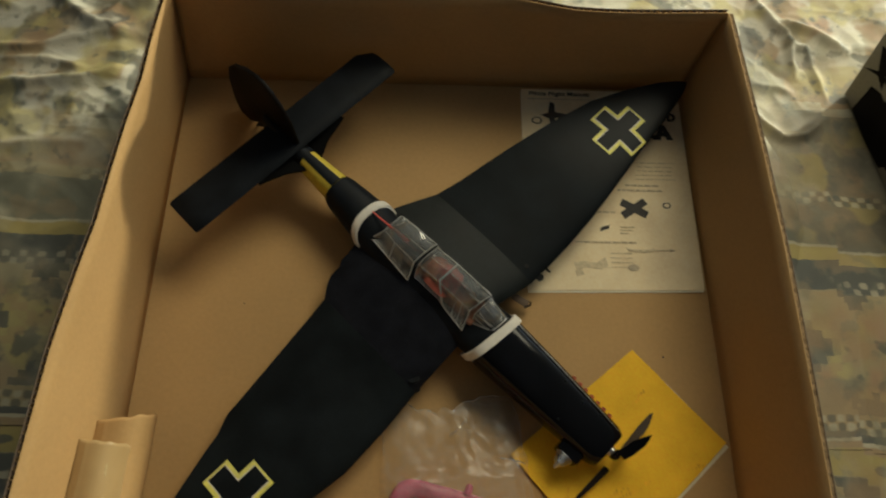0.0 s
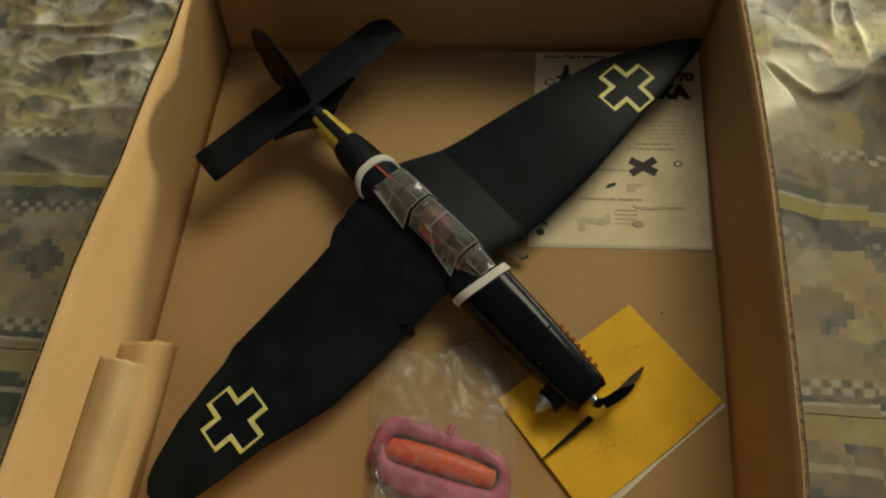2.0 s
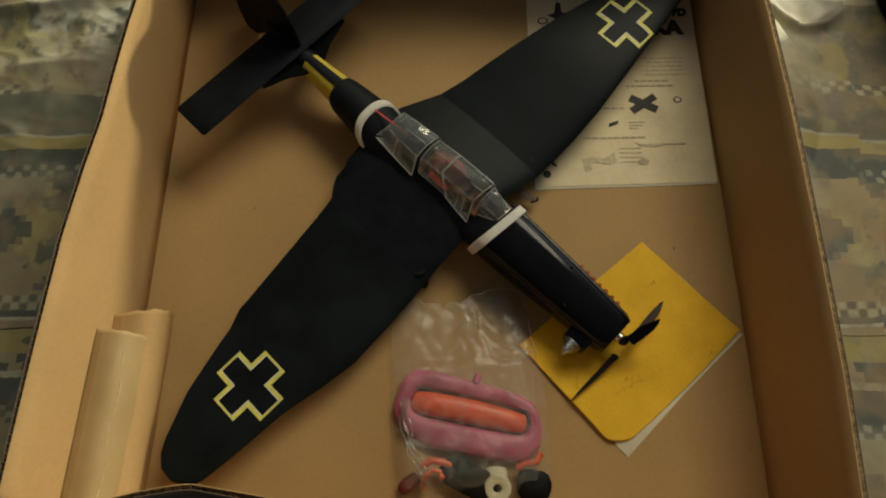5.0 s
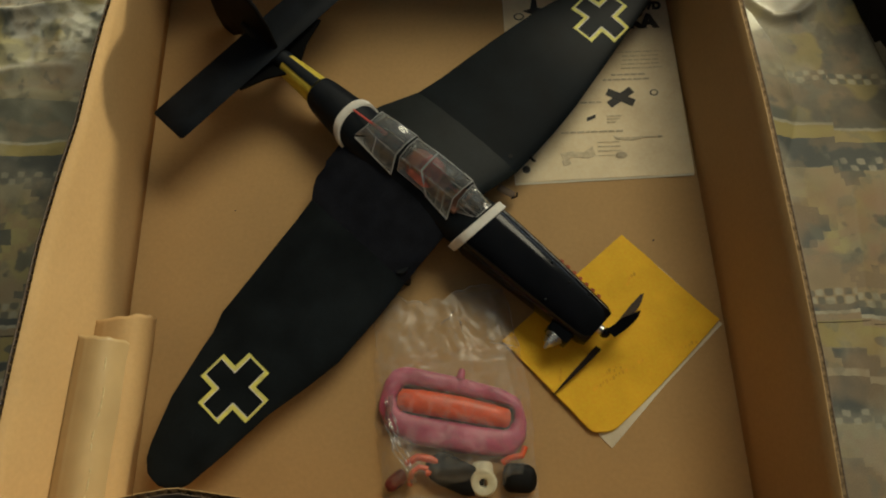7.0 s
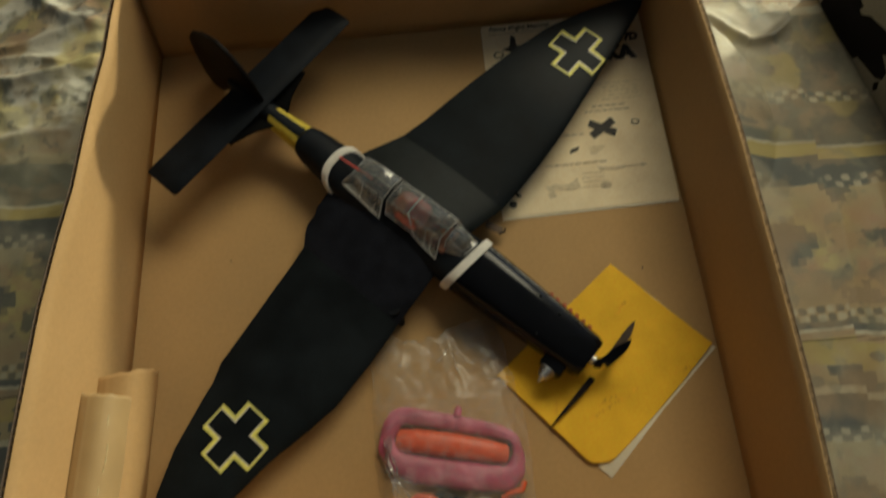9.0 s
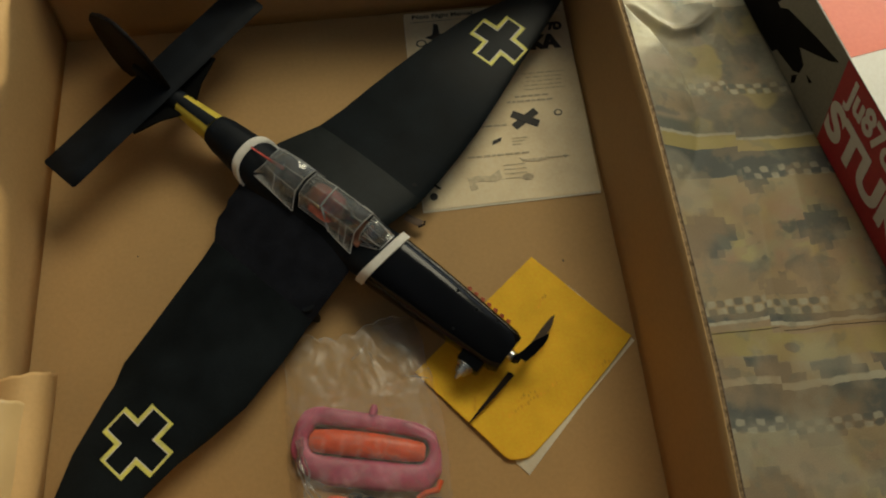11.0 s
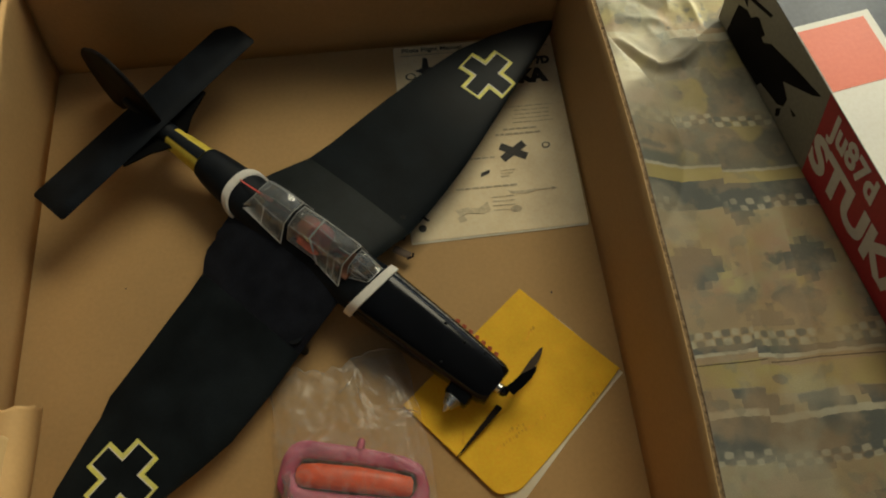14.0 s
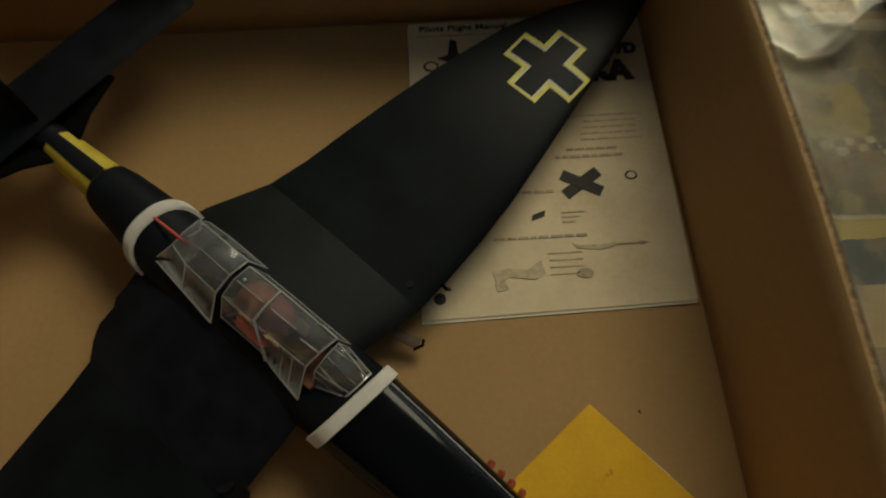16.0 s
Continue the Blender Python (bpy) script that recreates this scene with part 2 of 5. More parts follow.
def blanket_material():
    """Printed coverlet: stepped diamonds and triangles, chequered rows, bars and stripes on a tan ground, with sewn seams."""
    m = bpy.data.materials.new("printed_coverlet")
    m.use_nodes = True
    n, l = m.node_tree.nodes, m.node_tree.links
    b = n["Principled BSDF"]

    def maths(op, a, c=None, d=None):
        k = n.new("ShaderNodeMath")
        k.operation = op
        for i, v in enumerate((a, c, d)):
            if v is None:
                continue
            if isinstance(v, (int, float)):
                k.inputs[i].default_value = v
            else:
                l.new(v, k.inputs[i])
        return k.outputs[0]

    def mixed(f, a, c):
        k = n.new("ShaderNodeMix")
        k.data_type = "RGBA"
        l.new(f, k.inputs["Factor"])
        for key, v in (("A", a), ("B", c)):
            if isinstance(v, tuple):
                k.inputs[key].default_value = (0.95 * v[0], v[1], 1.1 * v[2], 1)
            else:
                l.new(v, k.inputs[key])
        return k.outputs["Result"]

    uv = n.new("ShaderNodeTexCoord")

    def noise_of(scale, detail=3, at=0.0):
        k = n.new("ShaderNodeTexNoise")
        k.inputs["Scale"].default_value, k.inputs["Detail"].default_value = scale, detail
        v = n.new("ShaderNodeVectorMath")
        v.inputs[1].default_value = (at, at * 0.7, at)
        l.new(uv.outputs["UV"], v.inputs[0])
        l.new(v.outputs[0], k.inputs["Vector"])
        return k.outputs["Fac"]

    def soft(v, a, c, top=1.0):
        k = n.new("ShaderNodeMapRange")
        k.interpolation_type = "SMOOTHSTEP"
        k.inputs["From Min"].default_value, k.inputs["From Max"].default_value, k.inputs["To Max"].default_value = a, c, top
        l.new(v, k.inputs["Value"])
        return k.outputs[0]

    def between(v, a, c, e=0.0012):
        return maths("MULTIPLY", soft(v, a - e, a + e), maths("SUBTRACT", 1.0, soft(v, c - e, c + e)))

    def both(a, c):
        return maths("MULTIPLY", a, c)

    def snapped(v, step):
        return maths("SNAP", v, step)

    sep = n.new("ShaderNodeSeparateXYZ")
    l.new(uv.outputs["UV"], sep.inputs[0])
    x0, y0 = sep.outputs[0], sep.outputs[1]
    # the cloth is drawn askew on one side of the box, and jumps at one sewn seam
    side = soft(x0, -0.2, 0.3)
    skew = both(side, maths("MULTIPLY_ADD", y0, -0.055, 0.0135))
    jump = maths("MULTIPLY", maths("GREATER_THAN", maths("MULTIPLY_ADD", y0, -0.09, x0), 0.470), 0.0065)
    wob = maths("MULTIPLY", maths("SUBTRACT", noise_of(8, 3), 0.5), 0.022)
    fray = maths("MULTIPLY", maths("SUBTRACT", noise_of(130, 2), 0.5), 0.0035)
    y = maths("ADD", maths("ADD", y0, maths("ADD", skew, jump)), maths("ADD", wob, fray))
    x = maths("ADD", maths("ADD", x0, maths("MULTIPLY", maths("SUBTRACT", noise_of(9, 2, 3.0), 0.5), 0.016)), maths("MULTIPLY", maths("SUBTRACT", noise_of(120, 2, 5.0), 0.5), 0.0035))
    ground, tan, gold = (0.36, 0.285, 0.150), (0.355, 0.245, 0.130), (0.40, 0.305, 0.110)
    olive, slate, cream, brown = (0.205, 0.190, 0.125), (0.118, 0.116, 0.092), (0.47, 0.405, 0.26), (0.135, 0.105, 0.07)
    rose, straw = (0.37, 0.215, 0.125), (0.43, 0.345, 0.135)
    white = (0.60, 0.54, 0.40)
    rust, shade = (0.185, 0.145, 0.090), (0.155, 0.132, 0.090)
    rows = ((-0.62, tan), (-0.50, slate), (-0.47, tan), (-0.43, ground), (-0.3645, olive), (-0.352, slate), (-0.340, ground), (-0.322, tan), (-0.300, ground), (-0.2060, slate), (-0.1635, cream), (-0.1575, ground),
            (-0.137, gold), (-0.1116, tan), (-0.1040, cream), (-0.1010, slate), (-0.0925, ground), (0.060, slate), (0.0935, gold), (0.1105, cream), (0.1145, olive), (0.166, ground), (0.1815, tan), (0.214, ground), (0.228, cream), (0.243, brown), (0.262, olive), (0.285, cream), (0.297, tan))

    def ramp_of(stops):
        ramp = n.new("ShaderNodeValToRGB")
        els = ramp.color_ramp.elements
        lo, hi = stops[0][0], 0.34
        ramp.color_ramp.interpolation = "CONSTANT"
        for i, (p, c) in enumerate(stops):
            k = (p - lo) / (hi - lo)
            e = els[i] if i < 2 else els.new(k)
            e.position, e.color = k, (0.95 * c[0], c[1], 1.1 * c[2], 1)
        l.new(maths("DIVIDE", maths("SUBTRACT", y, lo), hi - lo), ramp.inputs[0])
        return ramp.outputs[0]

    col = ramp_of(rows)
    # soft patches of rose, straw and grey in the wide plain fields
    field = maths("MAXIMUM", maths("MAXIMUM", between(y, -0.075, 0.045, 0.012), between(y, -0.32, -0.215, 0.012)), maths("MAXIMUM", between(y, 0.19, 0.5, 0.01), between(y, -0.9, -0.37, 0.01)))
    col = mixed(both(field, both(soft(noise_of(13, 2, 1.0), 0.47, 0.60, 0.75), maths("MULTIPLY_ADD", side, 0.6, 0.4))), col, rose)
    col = mixed(both(field, soft(noise_of(15, 2, 7.0), 0.50, 0.62, 0.8)), col, straw)
    col = mixed(both(field, soft(noise_of(12, 3, 11.0), 0.53, 0.59, 0.75)), col, olive)
    col = mixed(both(field, soft(noise_of(20, 3, 17.0), 0.57, 0.62, 0.8)), col, slate)
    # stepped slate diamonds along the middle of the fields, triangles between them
    # a golden stretch of the print behind and beside the box, painted paler for the light on it
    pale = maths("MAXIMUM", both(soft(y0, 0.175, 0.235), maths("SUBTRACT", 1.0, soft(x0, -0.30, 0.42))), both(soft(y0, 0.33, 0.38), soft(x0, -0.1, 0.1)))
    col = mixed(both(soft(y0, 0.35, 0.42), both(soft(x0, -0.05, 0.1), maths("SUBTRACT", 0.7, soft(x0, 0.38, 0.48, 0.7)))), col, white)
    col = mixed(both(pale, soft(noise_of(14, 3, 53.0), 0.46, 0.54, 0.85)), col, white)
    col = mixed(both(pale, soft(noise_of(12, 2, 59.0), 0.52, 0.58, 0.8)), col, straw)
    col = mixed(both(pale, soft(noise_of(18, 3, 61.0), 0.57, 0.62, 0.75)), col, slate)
    step = 0.0088
    turn = 0.13
    xs, ys = snapped(maths("ADD", x, 10.0 * turn + 0.495), step), snapped(y, step)
    off = maths("PINGPONG", xs, turn / 2)
    fade = soft(noise_of(9, 2, 21.0), 0.22, 0.40)
    for mid_y, w, h in ((0.0, 0.044, 0.031), (-0.262, 0.044, 0.031)):
        far = maths("ADD", maths("DIVIDE", off, w), maths("DIVIDE", maths("ABSOLUTE", maths("SUBTRACT", ys, mid_y - 0.0044)), h))
        col = mixed(maths("MULTIPLY", both(fade, maths("SUBTRACT", 1.0, soft(far, 0.78, 1.02))), 0.9), col, slate)
        col = mixed(maths("MULTIPLY", both(fade, between(far, 1.25, 1.6, 0.08)), 0.35), col, rose)
    peak = maths("SUBTRACT", turn / 2, off)
    for edge, down in ((0.060, 1.0), (-0.075, -1.0), (-0.206, 1.0)):
        depth = maths("MULTIPLY", maths("SUBTRACT", edge, ys), down)
        inside = both(maths("GREATER_THAN", depth, -0.004), maths("LESS_THAN", maths("MULTIPLY_ADD", depth, 1.15, peak), 0.030))
        col = mixed(maths("MULTIPLY", inside, 0.85), col, slate)
    # broken slate bars, small marks and the zigzag along the olive stripe
    gap = maths("PINGPONG", maths("ADD", snapped(maths("ADD", x, 3.0), 0.0075), maths("MULTIPLY", maths("GREATER_THAN", y, -0.1465), 0.011)), 0.0335)
    col = mixed(both(between(y, -0.1555, -0.1375), maths("GREATER_THAN", gap, 0.0085)), col, slate)
    marks = maths("ADD", maths("POWER", maths("DIVIDE", maths("SUBTRACT", maths("PINGPONG", maths("ADD", x, 1.348), turn / 2), 0.0), 0.0105), 2), maths("POWER", maths("DIVIDE", maths("SUBTRACT", y, -0.1235), 0.0048), 2))
    col = mixed(maths("SUBTRACT", 0.85, soft(marks, 0.6, 1.2, 0.85)), col, slate)
    zig = maths("MULTIPLY_ADD", maths("PINGPONG", snapped(maths("ADD", x, 3.0), step), 0.04), 0.5, 0.116)
    col = mixed(maths("MULTIPLY", both(side, both(maths("LESS_THAN", ys, zig), between(y, 0.1145, 0.150))), 0.45), col, slate)
    col = mixed(both(both(side, between(y, 0.128, 0.166, 0.004)), soft(noise_of(16, 3, 4.0), 0.40, 0.56, 0.8)), col, tan)
    col = mixed(maths("MULTIPLY", both(both(side, between(y, 0.132, 0.160, 0.003)), soft(noise_of(26, 3, 31.0), 0.55, 0.62)), 0.7), col, slate)
    col = mixed(both(both(side, maths("LESS_THAN", y, 0.06)), soft(noise_of(11, 3, 71.0), 0.40, 0.56, 0.55)), col, (0.40, 0.255, 0.120))
    # a darker printed ground beyond the carton
    beyond = both(soft(x0, 0.40, 0.46), between(y, 0.117, 0.285, 0.012))
    col = mixed(maths("MULTIPLY", beyond, 0.75), col, rust)
    col = mixed(both(beyond, soft(noise_of(17, 3, 41.0), 0.48, 0.56, 0.9)), col, shade)
    col = mixed(both(beyond, soft(noise_of(15, 2, 47.0), 0.52, 0.60, 0.6)), col, gold)
    # chequered rows: pale squares and dark squares in turn
    cell = 0.0102
    cx = maths("MULTIPLY", maths("ADD", x, 5.0), math.pi / cell)
    for low, high in ((-0.0922, -0.0745), (-0.2060, -0.1915), (0.0600, 0.0775), (0.1660, 0.1815), (-0.3645, -0.3520), (-0.50, -0.484)):
        cy = maths("MULTIPLY", maths("SUBTRACT", y, low), 2 * math.pi / (high - low))
        odd = maths("MULTIPLY", maths("SINE", cx), maths("SINE", cy))
        inside = between(y, low, high)
        worn = soft(noise_of(10, 2, low * 40), 0.36, 0.54)
        col = mixed(both(both(inside, worn), soft(odd, -0.05, 0.45, 0.72)), col, cream)
        col = mixed(both(both(inside, worn), maths("SUBTRACT", 0.72, soft(odd, -0.45, 0.05, 0.72))), col, slate)
    # worn and faded places
    col = mixed(soft(noise_of(24, 4, 13.0), 0.52, 0.62, 0.38), col, tan)
    col = mixed(soft(noise_of(34, 3, 23.0), 0.56, 0.64, 0.42), col, olive)
    col = mixed(soft(noise_of(9, 4, 19.0), 0.50, 0.62, 0.42), col, cream)
    specks = both(soft(noise_of(48, 2, 67.0), 0.61, 0.68, 0.5), soft(y0, 0.10, 0.22))
    col = mixed(specks, col, slate)
    # pale ellipse: light on the cloth drawn up beside the box, painted in
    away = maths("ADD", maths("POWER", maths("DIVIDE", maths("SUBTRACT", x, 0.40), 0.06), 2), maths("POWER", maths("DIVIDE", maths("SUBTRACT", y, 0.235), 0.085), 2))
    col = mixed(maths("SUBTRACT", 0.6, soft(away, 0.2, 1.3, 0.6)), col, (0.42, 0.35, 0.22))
    weave = n.new("ShaderNodeTexNoise")
    weave.inputs["Scale"].default_value = 900
    l.new(uv.outputs["UV"], weave.inputs["Vector"])
    over = n.new("ShaderNodeMix")
    over.data_type, over.blend_type = "RGBA", "OVERLAY"
    over.inputs["Factor"].default_value = 0.3
    l.new(col, over.inputs["A"])
    l.new(weave.outputs["Fac"], over.inputs["B"])
    l.new(over.outputs["Result"], b.inputs["Base Color"])
    b.inputs["Roughness"].default_value = 0.58
    b.inputs["Specular IOR Level"].default_value = 0.28
    bp = n.new("ShaderNodeBump")
    bp.inputs["Strength"].default_value, bp.inputs["Distance"].default_value = 0.2, 0.0006
    l.new(weave.outputs["Fac"], bp.inputs["Height"])
    l.new(bp.outputs[0], b.inputs["Normal"])
    return m


COVERLET = blanket_material()
SEAM = material("dark_sewing_thread", (0.085, 0.062, 0.042), 0.8, spread=0.3, scale=300, spec=0.2)

# ---- building helpers ----


def mesh_of(bm, name, smooth=40.0):
    me = bpy.data.meshes.new(name)
    bmesh.ops.recalc_face_normals(bm, faces=bm.faces)
    bm.to_mesh(me)
    bm.free()
    for p in me.polygons:
        p.use_smooth = smooth > 0
    if smooth > 0:
        me.set_sharp_from_angle(angle=radians(smooth))
    return me


def part(name, bm, mat, parent=None, label="", smooth=40.0):
    ob = new(name, mesh_of(bm, name, smooth))
    ob.data.materials.append(mat)
    ob.parent = parent
    if label:
        ob["label"] = label
    return ob


def thing(name, label, category, group="", m=None, kind=""):
    ob = new(name)
    ob.empty_display_size = 0.01
    if m is not None:
        ob.matrix_world = m
    return tagged(ob, label, category, group, kind)


def loft(sections, caps=True, closed=True):
    bm = bmesh.new()
    rings = [[bm.verts.new(p) for p in s] for s in sections]
    for a, c in zip(rings, rings[1:]):
        k = len(a)
        for i in range(k if closed else k - 1):
            bm.faces.new((a[i], a[(i + 1) % k], c[(i + 1) % k], c[i]))
    if caps and closed:
        bm.faces.new(rings[0][::-1])
        bm.faces.new(rings[-1])
    return bm


def sheet(fn, nu, nv, thick=0.0):
    """A sheet over fn(s, t) for s, t from 0 to 1; thick: closed to that thickness along its normals."""
    bm = bmesh.new()
    grid = [[bm.verts.new(fn(i / nu, j / nv)) for j in range(nv + 1)] for i in range(nu + 1)]
    for i in range(nu):
        for j in range(nv):
            bm.faces.new((grid[i][j], grid[i + 1][j], grid[i + 1][j + 1], grid[i][j + 1]))
    if thick:
        bm.normal_update()
        bmesh.ops.solidify(bm, geom=bm.faces[:], thickness=thick)
    return bm


def block(x0, x1, y0, y1, z0, z1, bevel=0.0, m=None):
    bm = bmesh.new()
    bmesh.ops.create_cube(bm, size=1, matrix=Matrix.Translation(((x0 + x1) / 2, (y0 + y1) / 2, (z0 + z1) / 2)) @ Matrix.Diagonal((x1 - x0, y1 - y0, z1 - z0, 1)))
    if bevel:
        bmesh.ops.bevel(bm, geom=bm.edges[:], offset=bevel, segments=2, affect="EDGES", profile=0.5)
    if m is not None:
        bm.transform(m)
    return bm


def tube(points, radius, sides=10, flat=1.0):
    """A round rod along points; radius: one number or one per point."""
    pts = [Vector(p) for p in points]
    out = []
    for i, p in enumerate(pts):
        d = (pts[min(i + 1, len(pts) - 1)] - pts[max(i - 1, 0)]).normalized()
        side = d.cross(Vector((0, 0, 1)))
        side = side.normalized() if side.length > 1e-4 else Vector((1, 0, 0))
        up = side.cross(d)
        r = radius[i] if isinstance(radius, (list, tuple)) else radius
        out.append([p + r * (math.cos(a) * side + flat * math.sin(a) * up) for a in (2 * math.pi * k / sides for k in range(sides))])
    return loft(out)


def slab(outline, z0, z1, bevel=0.0):
    """A flat plate from an outline of (x, y)."""
    bm = bmesh.new()
    low, high = [bm.verts.new((x, y, z0)) for x, y in outline], [bm.verts.new((x, y, z1)) for x, y in outline]
    bm.faces.new(low[::-1])
    bm.faces.new(high)
    k = len(low)
    for i in range(k):
        bm.faces.new((low[i], low[(i + 1) % k], high[(i + 1) % k], high[i]))
    if bevel:
        bmesh.ops.bevel(bm, geom=bm.edges[:], offset=bevel, segments=2, affect="EDGES", profile=0.5)
    return bm


def lerp(table, x):
    """Linear reading of a small table of (x, value) pairs."""
    return float(np.interp(x, [a for a, _ in table], [c for _, c in table]))


def lettering(text, size, mat, parent, m, name="lettering", depth=0.0002, squeeze=1.0, bold=0.0):
    cu = bpy.data.curves.new(name, "FONT")
    cu.body, cu.size, cu.extrude, cu.offset = text, size, depth, bold
    tmp = new(name, cu)
    me = bpy.data.meshes.new_from_object(tmp.evaluated_get(bpy.context.evaluated_depsgraph_get()))
    bpy.data.objects.remove(tmp)
    bpy.data.curves.remove(cu)
    me.transform(m @ Matrix.Diagonal((squeeze, 1, 1, 1)))
    ob = new(name, me)
    me.materials.clear()
    me.materials.append(mat)
    ob.parent = parent
    return ob


# ---- the room, closed round the bed ----
def room():
    z0, z1 = -0.62, 1.75
    # unseen shell; its grey-blue is chosen for the cool light it bounces
    for name, b in (("floor", (-2.4, 3.3, -2.4, 2.9, z0 - 0.1, z0)), ("ceiling", (-2.4, 3.3, -2.4, 2.9, z1, z1 + 0.1)), ("wall_north", (-2.4, 3.3, 2.9, 3.0, z0, z1)),
                    ("wall_south", (-2.4, 3.3, -2.5, -2.4, z0, z1)), ("wall_east", (3.3, 3.4, -2.5, 3.0, z0, z1)), ("wall_west", (-2.5, -2.4, -2.5, 3.0, z0, z1))):
        ob = part(name, block(*b), CARPET if name == "floor" else PLASTER, smooth=0)
        tagged(ob, "brown carpeted room floor" if name == "floor" else "unseen grey-blue shell, toned for cool bounce light", name.split("_")[0], kind="structure")


room()

# folds of the coverlet: polyline, width, height
FOLDS = (
    (((0.431, 0.465), (0.436, 0.447), (0.448, 0.421), (0.464, 0.405), (0.467, 0.386), (0.466, 0.367), (0.469, 0.333)), 0.0065, 0.0135),
    (((0.465, 0.389), (0.488, 0.384), (0.500, 0.343), (0.508, 0.303)), 0.006, 0.012),
    (((0.457, 0.426), (0.467, 0.423), (0.502, 0.413), (0.532, 0.391), (0.551, 0.376)), 0.0075, 0.011),
    (((0.392, 0.323), (0.439, 0.322), (0.463, 0.318)), 0.008, 0.004),
    (((0.3761, 0.2907), (0.3908, 0.2839), (0.4030, 0.2722), (0.4184, 0.2593), (0.4325, 0.2476), (0.4453, 0.2497), (0.4644, 0.2538), (0.4870, 0.2716), (0.5117, 0.2904)), 0.0070, 0.0105),
    (((0.3782, 0.2851), (0.3825, 0.2776), (0.3906, 0.2638), (0.4051, 0.2468), (0.4147, 0.2246), (0.4246, 0.2053), (0.4307, 0.1858), (0.4357, 0.1707), (0.4387, 0.1568)), 0.0030, 0.0030),
    (((0.482, 0.038), (0.480, 0.002), (0.471, -0.083), (0.464, -0.144), (0.452, -0.224)), 0.012, 0.005),
    (((0.538, 0.068), (0.531, 0.018), (0.527, -0.076), (0.518, -0.150), (0.513, -0.219)), 0.014, 0.0055),
    (((-0.520, 0.471), (-0.503, 0.450), (-0.480, 0.419), (-0.450, 0.394), (-0.422, 0.374), (-0.388, 0.370), (-0.365, 0.369)), 0.0105, 0.015),
    (((-0.426, 0.373), (-0.413, 0.391), (-0.397, 0.408), (-0.365, 0.416), (-0.350, 0.418)), 0.008, 0.01),
    (((-0.639, 0.398), (-0.615, 0.403), (-0.584, 0.410), (-0.543, 0.410), (-0.520, 0.399)), 0.008, 0.01),
    (((-0.626, 0.351), (-0.593, 0.349), (-0.539, 0.344), (-0.499, 0.341), (-0.462, 0.353), (-0.412, 0.365), (-0.388, 0.364)), 0.007, 0.009),
    (((-0.535, 0.326), (-0.523, 0.325), (-0.475, 0.325), (-0.442, 0.315), (-0.426, 0.313)), 0.006, 0.007),
    (((-0.560, 0.286), (-0.545, 0.288), (-0.487, 0.290), (-0.430, 0.297), (-0.391, 0.313), (-0.373, 0.322)), 0.011, 0.015),
    (((-0.523, 0.203), (-0.505, 0.208), (-0.469, 0.211), (-0.431, 0.212), (-0.402, 0.214)), 0.01, 0.006),
    (((-0.559, 0.142), (-0.542, 0.136), (-0.503, 0.124), (-0.477, 0.107)), 0.009, 0.008),
    (((-0.40, 0.48), (-0.10, 0.42), (0.18, 0.41), (0.36, 0.44)), 0.02, 0.016),
    (((-0.55, 0.12), (-0.46, 0.09), (-0.37, 0.12)), 0.02, 0.006),
    (((-0.52, -0.10), (-0.45, 0.02), (-0.44, 0.10)), 0.02, 0.006),
)


